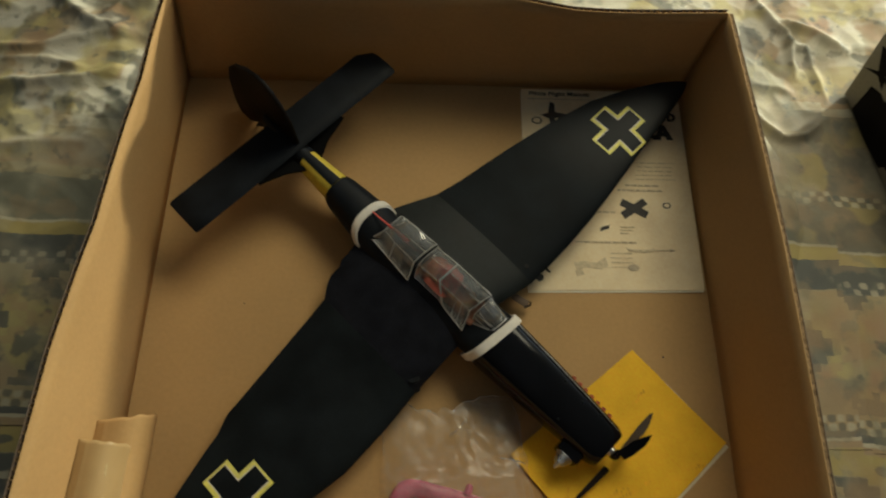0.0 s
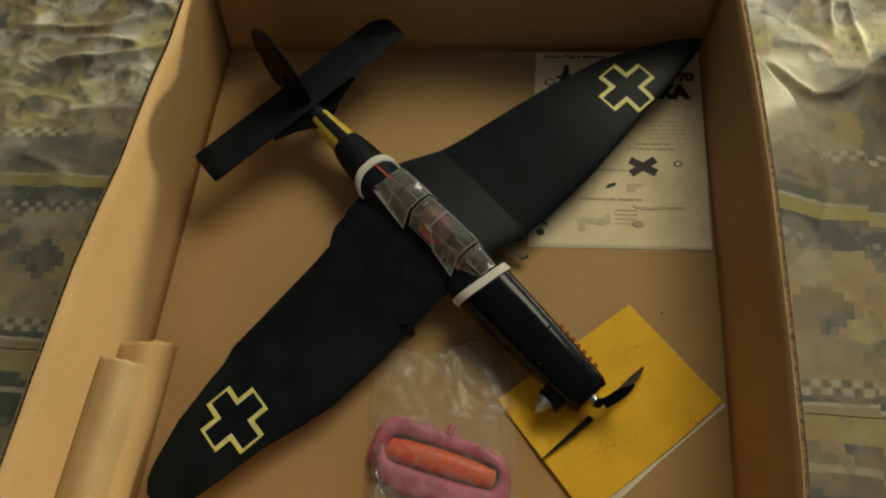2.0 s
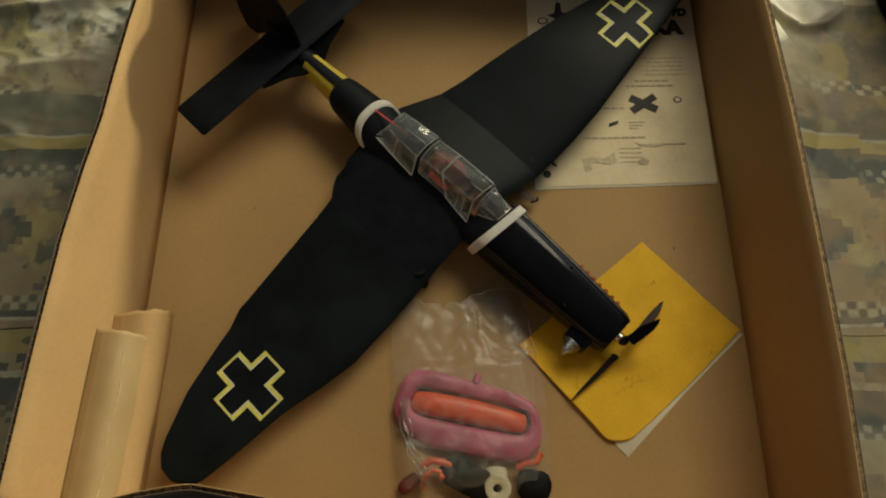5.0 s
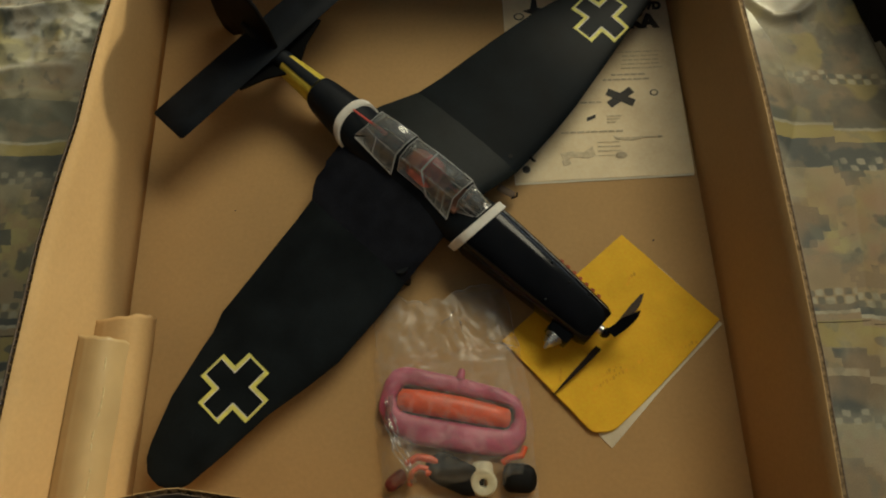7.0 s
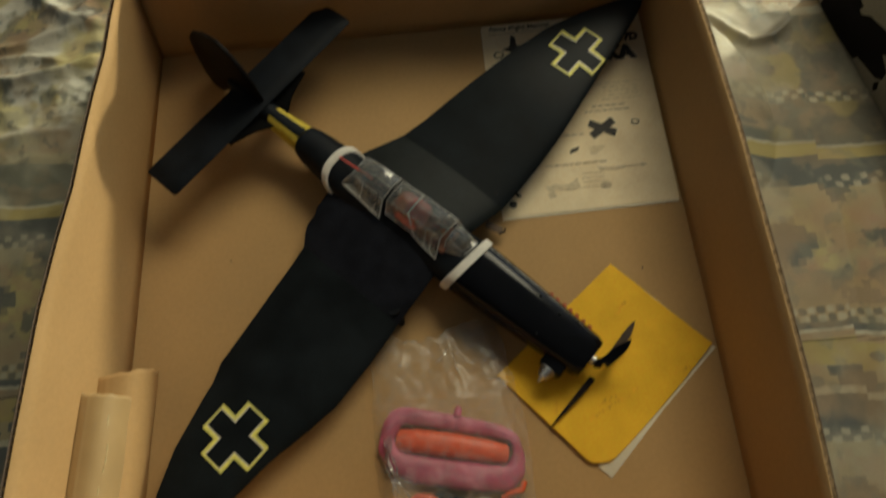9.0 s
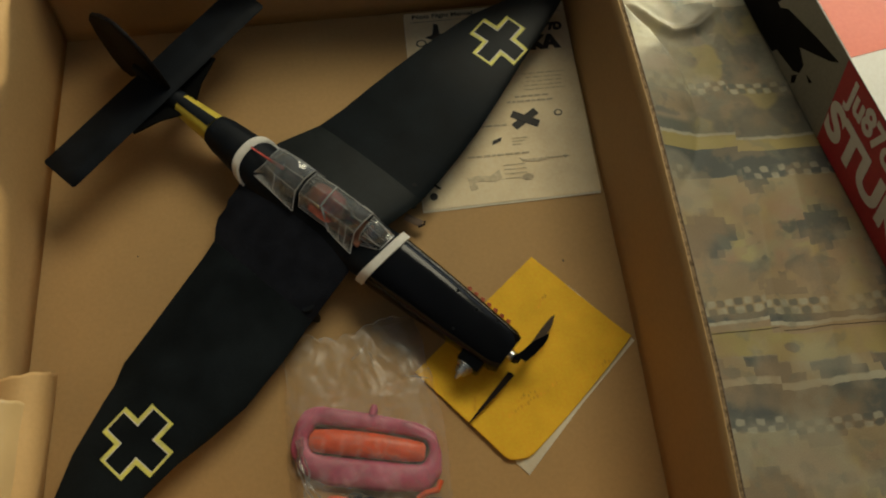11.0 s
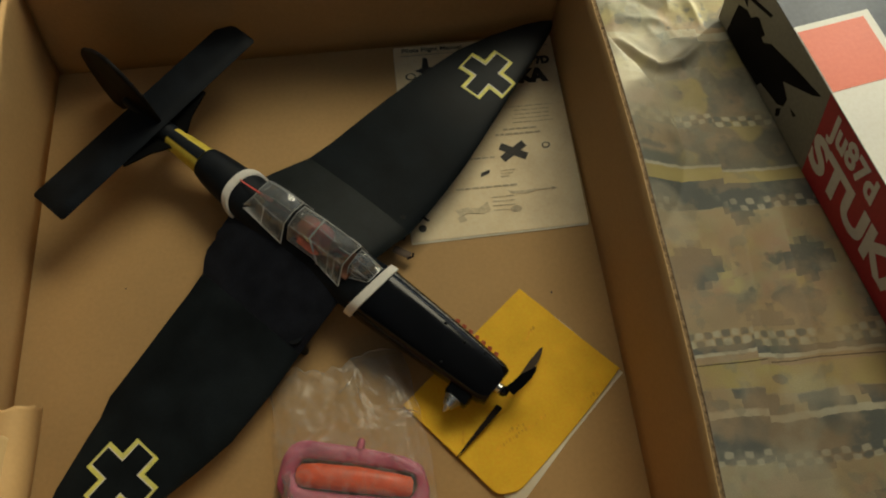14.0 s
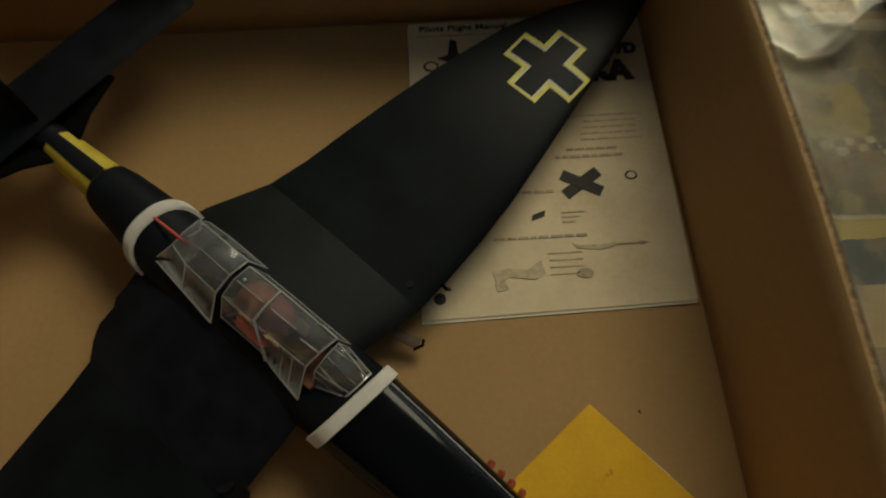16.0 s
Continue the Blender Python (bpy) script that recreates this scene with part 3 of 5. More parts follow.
def cloth_height(x, y):
    z = 0.010 * (noise.noise((x * 4.2, y * 4.2, 1.3))) + 0.007 * (0.4 - abs(noise.noise((x * 9 + 2 * y, y * 5 - x, 8.1)))) + 0.004 * noise.noise((x * 13, y * 13, 4.7)) + 0.0012 * noise.noise((x * 45, y * 45, 2.0))
    # many small sharp creases behind and beside the box
    crumple = max(0.0, min(1.0, (y - 0.10) / 0.12)) * (1.0 if x < 0 else 0.55)
    z += crumple * (0.0075 * max(0.0, 0.30 - abs(noise.noise((x * 13 + 3, y * 24, 5.5)))) + 0.006 * max(0.0, 0.25 - abs(noise.noise((x * 25, y * 34 + 8 * x, 9.5)))))
    for line, w, h in FOLDS:
        if not (min(p[0] for p in line) - 4 * w < x < max(p[0] for p in line) + 4 * w and min(p[1] for p in line) - 4 * w < y < max(p[1] for p in line) + 4 * w):
            continue
        best, along = 9.0, 0.0
        for i, (a, c) in enumerate(zip(line, line[1:])):
            dx, dy = c[0] - a[0], c[1] - a[1]
            k = max(0.0, min(1.0, ((x - a[0]) * dx + (y - a[1]) * dy) / (dx * dx + dy * dy)))
            away = math.hypot(x - a[0] - k * dx, y - a[1] - k * dy)
            if away < best:
                best, along = away, (i + k) / (len(line) - 1)
        if best < 4 * w:
            # folds die out towards their ends
            fade = min(1.0, 0.3 + 3.0 * along, 4.0 * (1.0 - along))
            z += h * fade * (0.62 * math.exp(-((best / w) ** 2)) + 0.38 * math.exp(-best / (0.45 * w)))
    # pressed flat under the cardboard box and the carton
    off = max(abs(x + 0.003) - 0.340, abs(y - 0.0) - 0.330, 0.0)
    off2 = max(0.560 - x - 0.184 * (y - 0.127), x - 0.92, y - 0.34, -0.42 - y, 0.0)
    near = min(off, off2)
    free = min(1.0, near / 0.05)
    # drawn up against the box beside one long fold
    foot = lerp(((-0.02, 0.345), (0.06, 0.415), (0.12, 0.4397), (0.1707, 0.4357), (0.1858, 0.4307), (0.2053, 0.4246), (0.2246, 0.4147), (0.2468, 0.4051), (0.2638, 0.3906), (0.2776, 0.3825), (0.33, 0.36)), y)
    inside = foot - x if 0.325 < x < foot and -0.02 < y < 0.33 else 0.0
    # the drawn-up cloth ends in a crisp step along its foot
    step = min(1.0, inside / 0.0065)
    crest = 0.0145 * step * step * (3 - 2 * step) * max(0.0, min(1.0, (y - 0.135) / 0.05)) * min(1.0, max(0.0, (0.33 - y) / 0.05))
    rise = min(1.0, inside / 0.085)
    low = -0.0075 * min(1.0, max(0.0, (x - 0.36) / 0.15))
    return -0.0065 + low + crest + (0.040 - 1.3 * crest) * rise ** 1.05 + free * (z + 0.003) - (1 - free) * 0.001


def bed():
    root = thing("bed", "made bed with a printed tan and grey coverlet", "bed")
    base = part("mattress", block(-1.15, 1.15, -1.0, 1.3, -0.40, -0.03, 0.03), MATTRESS, root, "pale mattress under the coverlet")
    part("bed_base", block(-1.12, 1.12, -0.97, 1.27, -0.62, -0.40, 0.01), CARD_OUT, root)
    xs = np.concatenate((np.linspace(-1.16, -0.72, 12), np.linspace(-0.70, -0.335, 110), np.linspace(-0.325, 0.325, 60), np.linspace(0.328, 0.60, 125), np.linspace(0.607, 0.80, 28), np.linspace(0.82, 1.16, 10)))
    ys = np.concatenate((np.linspace(-1.01, -0.55, 12), np.linspace(-0.53, 0.05, 84), np.linspace(0.053, 0.48, 172), np.linspace(0.487, 0.75, 38), np.linspace(0.77, 1.31, 14)))
    verts = [(x, y, cloth_height(x, y)) for x in xs for y in ys]
    k = len(ys)
    faces = [(i * k + j, (i + 1) * k + j, (i + 1) * k + j + 1, i * k + j + 1) for i in range(len(xs) - 1) for j in range(k - 1)]
    me = bpy.data.meshes.new("coverlet")
    me.from_pydata(verts, [], faces)
    layer = me.uv_layers.new(name="cloth")
    for lp in me.loops:
        layer.data[lp.index].uv = verts[lp.vertex_index][:2]
    for p in me.polygons:
        p.use_smooth = True
    ob = tagged(new("coverlet", me), "rumpled cotton coverlet printed with diamonds and chequered bands", "coverlet")
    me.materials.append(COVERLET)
    # sewn seams across the cloth: a thin dark stitched ridge on each side of the box
    for y0, x0, x1, r in ((-0.1116, -0.70, -0.330, 0.0008), (-0.1291, 0.325, 0.467, 0.0005), (-0.1335, 0.4705, 0.640, 0.0005), (-0.3290, -0.70, 0.05, 0.0008)):
        pts = []
        for x in np.linspace(x0, x1, 90):
            y = y0 + 0.0022 * noise.noise((x * 14, y0 * 30, 2.0)) + 0.0006 * noise.noise((x * 90, 1.0, y0))
            pts.append((x, y, cloth_height(x, y) + 0.0001))
        part("seam", tube(pts, r, 5, 0.6), SEAM, ob, "dark sewn seam")



bed()

# ---- the open cardboard box ----
BOX_H, BOX_T = 0.148, 0.0042
FRONT_TOP = ((-0.350, -0.288), (-0.315, -0.289), (-0.271, -0.285), (-0.232, -0.276), (-0.197, -0.271), (-0.139, -0.281), (-0.069, -0.293), (0.018, -0.298), (0.100, -0.312), (0.20, -0.314), (0.33, -0.306))


def wall_left(s, h):
    y = -0.300 + s * 0.609
    top = lerp(((-0.30, -0.347), (-0.18, -0.340), (-0.07, -0.332), (0.0, -0.3225), (0.05, -0.3140), (0.10, -0.3095), (0.155, -0.3035), (0.20, -0.2965), (0.25, -0.2935), (0.31, -0.2860)), y)
    low = lerp(((-0.30, -0.322), (0.31, -0.306)), y)
    y += 0.020 * h * s ** 10 - 0.014 * (1 - s) * (1 - h) + 0.010 * (1 - s) * h
    return Vector((low + (top - low) * h, y, BOX_H * h))


def wall_right(s, h):
    y = -0.318 + s * 0.627
    top = lerp(((-0.31, 0.320), (-0.2, 0.324), (-0.1, 0.324), (0.05, 0.322), (0.16, 0.317), (0.31, 0.307)), y)
    low = lerp(((-0.31, 0.312), (-0.1, 0.311), (0.31, 0.304)), y)
    return Vector((low + (top - low) * h, y + 0.008 * (1 - s) * h, BOX_H * h))


def wall_back(s, h):
    x = -0.306 + s * (0.610 + 0.003 * h) + 0.020 * h * (1 - s) ** 2
    # the top edge wanders, and one corner leans outwards
    top = lerp(((-0.290, 0.3320), (-0.242, 0.3241), (-0.209, 0.3181), (-0.176, 0.3130), (-0.150, 0.3120), (-0.112, 0.3132), (-0.080, 0.3150), (-0.030, 0.3143), (0.014, 0.3160), (0.046, 0.3181), (0.066, 0.3186), (0.082, 0.3175), (0.096, 0.3150),
                (0.119, 0.3104), (0.137, 0.3067), (0.168, 0.3051), (0.200, 0.3052), (0.240, 0.3066), (0.314, 0.3098)), x)
    return Vector((x, 0.308 + (top - 0.308) * h ** 1.3, BOX_H * h))


def wall_front(s, h):
    x = (-0.322 + s * 0.634) * (1 - h) + (-0.349 + s * 0.670) * h
    return Vector((x, -0.316 + (lerp(FRONT_TOP, x) + 0.316) * h ** 1.3, BOX_H * h + 0.002 * math.sin(9 * s) * h))


def box_wall(root, fn, out, n):
    """A panel of corrugated board: inner liner, outer liner and the waved core that shows along the cut top edge."""
    o = Vector(out)
    inner = part("wall_panel", sheet(lambda s, h: fn(s, h), n, 8, 0.0), CARD, root, "plain brown inner side")
    solid = inner.modifiers.new("thickness", "SOLIDIFY")
    solid.thickness, solid.offset = 0.0007, 0
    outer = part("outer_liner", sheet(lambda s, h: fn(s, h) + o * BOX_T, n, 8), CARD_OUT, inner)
    solid = outer.modifiers.new("thickness", "SOLIDIFY")
    solid.thickness, solid.offset = 0.0007, 0
    waves = 340
    part("corrugated_core", sheet(lambda s, h: fn(s, 0.93 + 0.0668 * h) + o * (BOX_T / 2 + 0.42 * BOX_T * math.sin(s * waves * math.pi / 2)), waves * 2, 1), CARD_EDGE, inner)


def cardboard_box():
    root = thing("cardboard_box", "open brown corrugated cardboard box with bowed walls", "box", m=pose(0, 0, 0))
    part("base_panel", slab([(-0.324, -0.318), (0.314, -0.318), (0.306, 0.310), (-0.308, 0.310)], -0.0052, 0.0), CARD, root, "plain brown base, slightly marked")
    box_wall(root, wall_left, (-1, 0, 0), 40)
    box_wall(root, wall_right, (1, 0, 0), 40)
    box_wall(root, wall_back, (0, 1, 0), 90)
    box_wall(root, wall_front, (0, -1, 0), 60)
    # crushed flutes fill the cut edge of one wall
    lip = sheet(lambda s, t: wall_right(s, 1.0) + Vector((0.0003 + (BOX_T - 0.0005) * t, 0, -0.0007 + 0.0004 * noise.noise((s * 160, t * 3, 2.0)))), 260, 4)
    part("cut_edge", lip, CARD_EDGE, root, "pale crushed flutes along the cut edge")
    # taped corner flap, folded in along one wall: two layers that bulge into the box

    def wall_x(y, z):
        s = (y + 0.300) / 0.609
        return wall_left(s, max(0.0, z) / BOX_H).x

    FLAP = ((0.0, 0.0004, 0.0), (0.10, 0.010, 0.0030), (0.22, 0.0215, 0.0035), (0.31, 0.0290, 0.0010), (0.40, 0.0345, -0.0060), (0.50, 0.0380, -0.0180), (0.64, 0.0395, -0.0360), (0.80, 0.0375, -0.0560), (1.0, 0.0340, -0.0760))

    def eased(column, h):
        """Smooth reading of one column of the flap's section."""
        tab = [(row[0], row[column]) for row in FLAP]
        return sum(w * lerp(tab, h + d) for d, w in ((-0.09, 0.1), (-0.045, 0.24), (0.0, 0.32), (0.045, 0.24), (0.09, 0.1))) if 0.09 < h < 0.91 else lerp(tab, h)

    def flap_at(y, h, z_top, out):
        """Across the flap: out from the wall over a rounded ridge and down to the floor."""
        k = z_top / 0.078
        z = max(0.0012, z_top + k * eased(2, h))
        buckle = 0.0003 * math.sin(y * 70 + h * 5) + 0.0005 * noise.noise((y * 30, h * 2, 3.0))
        return Vector((wall_x(y, z_top) + out * eased(1, h) + buckle * min(1.0, 6 * h), y, z + 0.5 * buckle * min(1.0, 8 * h)))

    def bulge(y0, y1, z_top, out, slant):
        def fn(s, h):
            ragged = 0.0022 * noise.noise((h * 9, y1 * 50, 1.0)) * max(0.0, s - 0.9) * 10
            return flap_at(y0 + (y1 - y0) * s + slant * (h - 0.3) * s + ragged, h, z_top * (1 - 0.04 * s), out)
        return sheet(fn, 48, 56)

    low = part("inner_flap", bulge(-0.290, -0.108, 0.056, 1.10, 0.012), CARD, root, "folded brown board flap")
    top = part("taped_flap", bulge(-0.290, -0.134, 0.079, 1.0, -0.006), TAPE, root, "board flap under glossy brown packing tape")
    # short pale dashes painted along the ridge as highlights on the tape
    rng = random.Random(5)
    y = -0.284
    while y < -0.150:
        ln = rng.uniform(0.004, 0.012)
        if rng.random() < 0.8:
            part("tape_glint", tube([flap_at(q, 0.345 + 0.015 * math.sin(q * 90), 0.079 * (1 - 0.04 * (q + 0.29) / 0.156), 1.0) + Vector((0.0002, 0, 0.0002)) for q in np.linspace(y, y + ln, 4)], [0.0003, 0.0009, 0.0009, 0.0003], 6, 0.5), TAPE_SHINE, top, "pale dash painted as a highlight on the tape")
        y += ln + rng.uniform(0.001, 0.004)
    for ob in (low, top):
        md = ob.modifiers.new("thickness", "SOLIDIFY")
        md.thickness, md.offset = 0.0006, -1
    for x, y, r in ((0.249, -0.0335, 0.0010), (-0.21, 0.02, 0.0007)):
        part("stain_speck", slab([(x + r * math.cos(a), y + 1.4 * r * math.sin(a)) for a in np.linspace(0, 5.5, 8)], 0.0, 0.0003), INK, root)


cardboard_box()

# ---- the model aeroplane ----


def mid(u):
    """Sideways place of the fuselage's middle: the airframe is a little bent."""
    return 0.0235 + 0.025 * (u - 0.06) + lerp(((-0.24, 0.0), (-0.18, 0.0022), (-0.13, 0.0022), (-0.10, 0.0)), u)


RIGHT = ((0.040, 0.036, -0.121), (0.055, 0.037, -0.1185), (0.099, 0.0445, -0.1005), (0.130, 0.0445, -0.0945), (0.165, 0.0435, -0.0895), (0.205, 0.0405, -0.083), (0.255, 0.0335, -0.0735), (0.315, 0.0245, -0.0585), (0.356, 0.0195, -0.0395), (0.392, 0.0135, -0.0185), (0.408, 0.010, -0.006), (0.416, 0.006, 0.003))
LEFT = ((0.000, 0.038, -0.119), (-0.022, 0.039, -0.1165), (-0.030, 0.0393, -0.1165), (-0.036, 0.0395, -0.1127), (-0.050, 0.0400, -0.1122), (-0.060, 0.0405, -0.1072), (-0.071, 0.041, -0.0985), (-0.120, 0.046, -0.091), (-0.175, 0.049, -0.082), (-0.210, 0.0445, -0.0765), (-0.219, 0.043, -0.0755), (-0.240, 0.039, -0.066), (-0.257, 0.036, -0.062), (-0.309, 0.033, -0.047), (-0.351, 0.029, -0.027), (-0.363, 0.024, -0.019), (-0.371, 0.010, -0.008))


def wing_z(v):
    return lerp(((-0.37, 0.032), (-0.26, 0.028), (-0.085, 0.0225), (0.019, 0.042), (0.112, 0.0285), (0.30, 0.037), (0.416, 0.041)), v)


def wing_thick(v):
    return lerp(((-0.37, 0.0035), (-0.30, 0.006), (-0.08, 0.011), (0.019, 0.013), (0.112, 0.011), (0.33, 0.006), (0.416, 0.0035)), v)


def wing_top(u, v):
    """Height of the upper skin."""
    table = RIGHT if v > 0.02 else LEFT[::-1]
    le, te = lerp([(a, c) for a, c, _ in table], v), lerp([(a, c) for a, _, c in table], v)
    c = min(max((le - u) / (le - te), 0.0), 1.0)
    twist = 0.0035 * c * min(1.0, max(0.0, (v - 0.05) / 0.06))
    return wing_z(v) + twist + wing_thick(v) * 1.95 * math.sqrt(c + 1e-6) * (1 - c) ** 0.85


def wing_section(v, le, te):
    ring = [Vector((le - (le - te) * (k / 12) ** 1.6, v, 0)) for k in range(13)]
    for p in ring:
        p.z = wing_top(p.x, v)
    t = wing_thick(v)
    for k in range(11, 0, -1):
        c = (k / 12) ** 1.6
        ring.append(Vector((le - (le - te) * c, v, wing_z(v) + 0.0035 * c * min(1.0, max(0.0, (v - 0.05) / 0.06)) - 0.45 * t * math.sqrt(c) * (1 - c))))
    return ring


def half_wing(root, table, inner_to, sign):
    fine = []
    for (a, l0, t0), (c, l1, t1) in zip(table, table[1:]):
        k = max(1, int(abs(c - a) / 0.012))
        fine += [(a + (c - a) * i / k, l0 + (l1 - l0) * i / k, t0 + (t1 - t0) * i / k) for i in range(k)]
    fine.append(table[-1])
    inner = [r for r in fine if sign * (r[0] - inner_to) <= 0.004]
    outer = [r for r in fine if sign * (r[0] - inner_to) > -0.004]
    outer[0] = (inner[-1][0] + sign * 0.00005, *inner[-1][1:])
    # light and shade of the two inner panels put into their blacks
    part("inner_wing", loft([wing_section(*r) for r in inner]), BLACK_GREY if sign > 0 else BLACK_INNER, root, "lighter black inner wing panel" if sign > 0 else "matt black inner wing panel", 50)
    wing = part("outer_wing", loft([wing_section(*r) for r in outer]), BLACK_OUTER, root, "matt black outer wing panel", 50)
    return wing


def wing_cross(wing, uc, vc, h, w, end=0.0022, flank=0.0040):
    """A yellow outlined cross sticker that follows the wing's skin, one closed band, thinner across the arms' ends."""
    def corners(h, w):
        return [(w, h), (w, w), (h, w), (h, -w), (w, -w), (w, -h), (-w, -h), (-w, -w), (-h, -w), (-h, w), (-w, w), (-w, h)]

    def band(out, inn, lift):
        bm = bmesh.new()
        rows = []
        for i in range(12):
            for k in range(6):
                row = []
                for ring in (out, inn):
                    a, c = ring[i], ring[(i + 1) % 12]
                    u, v = uc + a[0] + (c[0] - a[0]) * k / 6, vc + a[1] + (c[1] - a[1]) * k / 6
                    row.append(bm.verts.new((u, v, wing_top(u, v) + lift)))
                rows.append(row)
        for a, c in zip(rows, rows[1:] + rows[:1]):
            bm.faces.new((a[0], c[0], c[1], a[1]))
        return bm

    inner = corners(h - end, w - flank)
    sticker = part("cross_sticker", band(corners(h, w), inner, 0.0005), CROSS, wing, "yellow outlined cross sticker")
    part("sticker_edge", band(inner, corners(h - end - 0.0003, w - flank - 0.0010), 0.0005), WHITE_BAND, sticker, "thin white inner edge")


def body_ring(u, hw, zc, hh, power=2.6, n=28, low=None):
    ring = []
    for k in range(n):
        a = 2 * math.pi * k / n
        c, s = math.cos(a), math.sin(a)
        down = low if (low and s < 0) else hh
        ring.append(Vector((u, mid(u) + hw * math.copysign(abs(c) ** (2 / power), c), zc + down * math.copysign(abs(s) ** (2 / power), s))))
    return ring


# stations along the fuselage: place, half width, middle height, height above it, depth below it
BODY = ((-0.2850, 0.005, 0.066, 0.010, 0.012), (-0.2620, 0.0085, 0.064, 0.013, 0.016), (-0.2280, 0.012, 0.060, 0.0150, 0.020), (-0.1770, 0.0160, 0.0545, 0.0175, 0.024),
        (-0.1760, 0.0180, 0.051, 0.0210, 0.030), (-0.1680, 0.0200, 0.050, 0.0220, 0.031), (-0.1200, 0.0255, 0.0455, 0.0240, 0.034), (-0.0600, 0.030, 0.040, 0.0235, 0.033), (0.0000, 0.031, 0.038, 0.024, 0.032),
        (0.0600, 0.031, 0.037, 0.0245, 0.032), (0.1200, 0.0285, 0.034, 0.0215, 0.029), (0.1700, 0.0260, 0.030, 0.0180, 0.025), (0.2100, 0.0235, 0.0265, 0.0155, 0.021), (0.2170, 0.0205, 0.026, 0.013, 0.018))


def sag(u):
    """The rear fuselage hangs a little below the line of the nose."""
    return lerp(((-0.285, 0.0), (-0.262, -0.002), (-0.228, -0.006), (-0.184, -0.008), (-0.12, -0.008), (-0.06, -0.005), (0.0, -0.002), (0.05, 0.0)), u)


def body_at(u):
    return tuple(lerp([(r[0], r[i]) for r in BODY], u) + (sag(u) if i == 2 else 0.0) for i in (1, 2, 3, 4))


def blade(outline, thick):
    """A bent propeller blade: a thin plate through the outline, with softened edges."""
    bm = bmesh.new()
    hi, lo = [bm.verts.new((u, v, z + thick / 2)) for u, v, z in outline], [bm.verts.new((u, v, z - thick / 2)) for u, v, z in outline]
    bm.faces.new(hi)
    bm.faces.new(lo[::-1])
    k = len(outline)
    for i in range(k):
        bm.faces.new((lo[i], lo[(i + 1) % k], hi[(i + 1) % k], hi[i]))
    bmesh.ops.recalc_face_normals(bm, faces=bm.faces[:])
    bmesh.ops.triangulate(bm, faces=[f for f in bm.faces if len(f.verts) > 4])
    return bm


def aeroplane():
    root = thing("model_aeroplane", "black toy aeroplane with yellow crosses lying in the box", "model aeroplane", m=pose(0, 0, 0, 0, 0, -45))
    # fuselage in lengths: rear cone, yellow tail cone, middle, glossy nose cowl
    tail = part("tail_cone", loft([body_ring(u, *body_at(u)[:3], 2.3, low=body_at(u)[3]) for u in (-0.2205, -0.206, -0.191, -0.177)]), YELLOW, root, "yellow painted tail cone", 50)
    top_strip = sheet(lambda s, t: Vector((-0.2210 + s * 0.0445, (t - 0.5) * 2 * lerp(((0, 0.0048), (1, 0.0062)), s), 0)), 12, 6)
    for v in top_strip.verts:
        a, z, h, _ = body_at(v.co.x)
        v.co.z = z + h * max(0.0, 1 - (abs(v.co.y) / a) ** 2.3) ** (1 / 2.3) + 0.0007
        v.co.y += mid(v.co.x)
    part("spine_stripe", top_strip, BLACK, tail, "black stripe along the spine")
    part("rear_cone", loft([body_ring(u, body_at(u)[0] + 0.0006, body_at(u)[1], body_at(u)[2] + 0.0006, 2.3, low=body_at(u)[3] + 0.0006) for u in (-0.285, -0.262, -0.240, -0.2208)]), BLACK, root)
    saddle = ((-0.118, 0.0), (-0.098, 0.0055), (0.046, 0.0055), (0.0585, 0.0))
    body = []
    for u in (-0.176, -0.172, -0.168, -0.15, -0.12, -0.112, -0.104, -0.098, -0.08, -0.06, -0.03, 0.0, 0.03, 0.046, 0.052, 0.0605):
        hw, z, h, low = body_at(u)
        dip = lerp(saddle, u)
        body.append(body_ring(u, hw, z, h - dip, 2.5 - 110 * dip, low=low))
    part("fuselage", loft(body), BLACK, root, "", 50)
    nose = part("nose_cowl", loft([body_ring(u, *body_at(u)[:3], 3.4, 36, low=body_at(u)[3]) for u in (0.0612, 0.08, 0.12, 0.15, 0.17, 0.19, 0.203, 0.210, 0.2145, 0.217)]), BLACK_GLOSS, root, "glossy black nose cowl", 50)

    def cowl(u, frac, lift):
        a, z, h, _ = body_at(u)
        c, s = math.cos(radians(frac)), math.sin(radians(frac))
        return Vector((u, mid(u) + (a + lift) * math.copysign(abs(c) ** (2 / 3.4), c), z + (h + lift) * abs(s) ** (2 / 3.4)))

    # pale line painted along the cowl's shoulder for its highlight
    part("cowl_seam", tube([cowl(0.066 + 0.0145 * k, 47, 0.0004) for k in range(11)], [0.0008] * 6 + [0.0006, 0.0005, 0.0004, 0.0003, 0.0002], 6), EDGE_GLINT, nose, "pale line painted as the cowl edge's highlight")
    for u, f in ((0.140, 66), (0.166, 74), (0.188, 60), (0.16, 118)):
        bm = bmesh.new()
        bmesh.ops.create_uvsphere(bm, u_segments=10, v_segments=6, radius=0.0017, matrix=Matrix.Translation(cowl(u, f, 0.0)) @ Matrix.Diagonal((1, 1, 0.5, 1)))
        part("cowl_stud", bm, BLACK, nose)
    for k in range(7):
        u = 0.146 + 0.0085 * k
        a, z, h, _ = body_at(u)
        v = mid(u) + a
        part("exhaust_stub", tube([(u, v - 0.002, z - 0.001), (u - 0.0008, v + 0.0024, z - 0.0005), (u - 0.0015, v + 0.0046, z + 0.0003)], [0.0022, 0.0026, 0.0019], 10), EXHAUST, nose, "small red-brown exhaust stub")
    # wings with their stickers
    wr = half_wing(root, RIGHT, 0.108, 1)
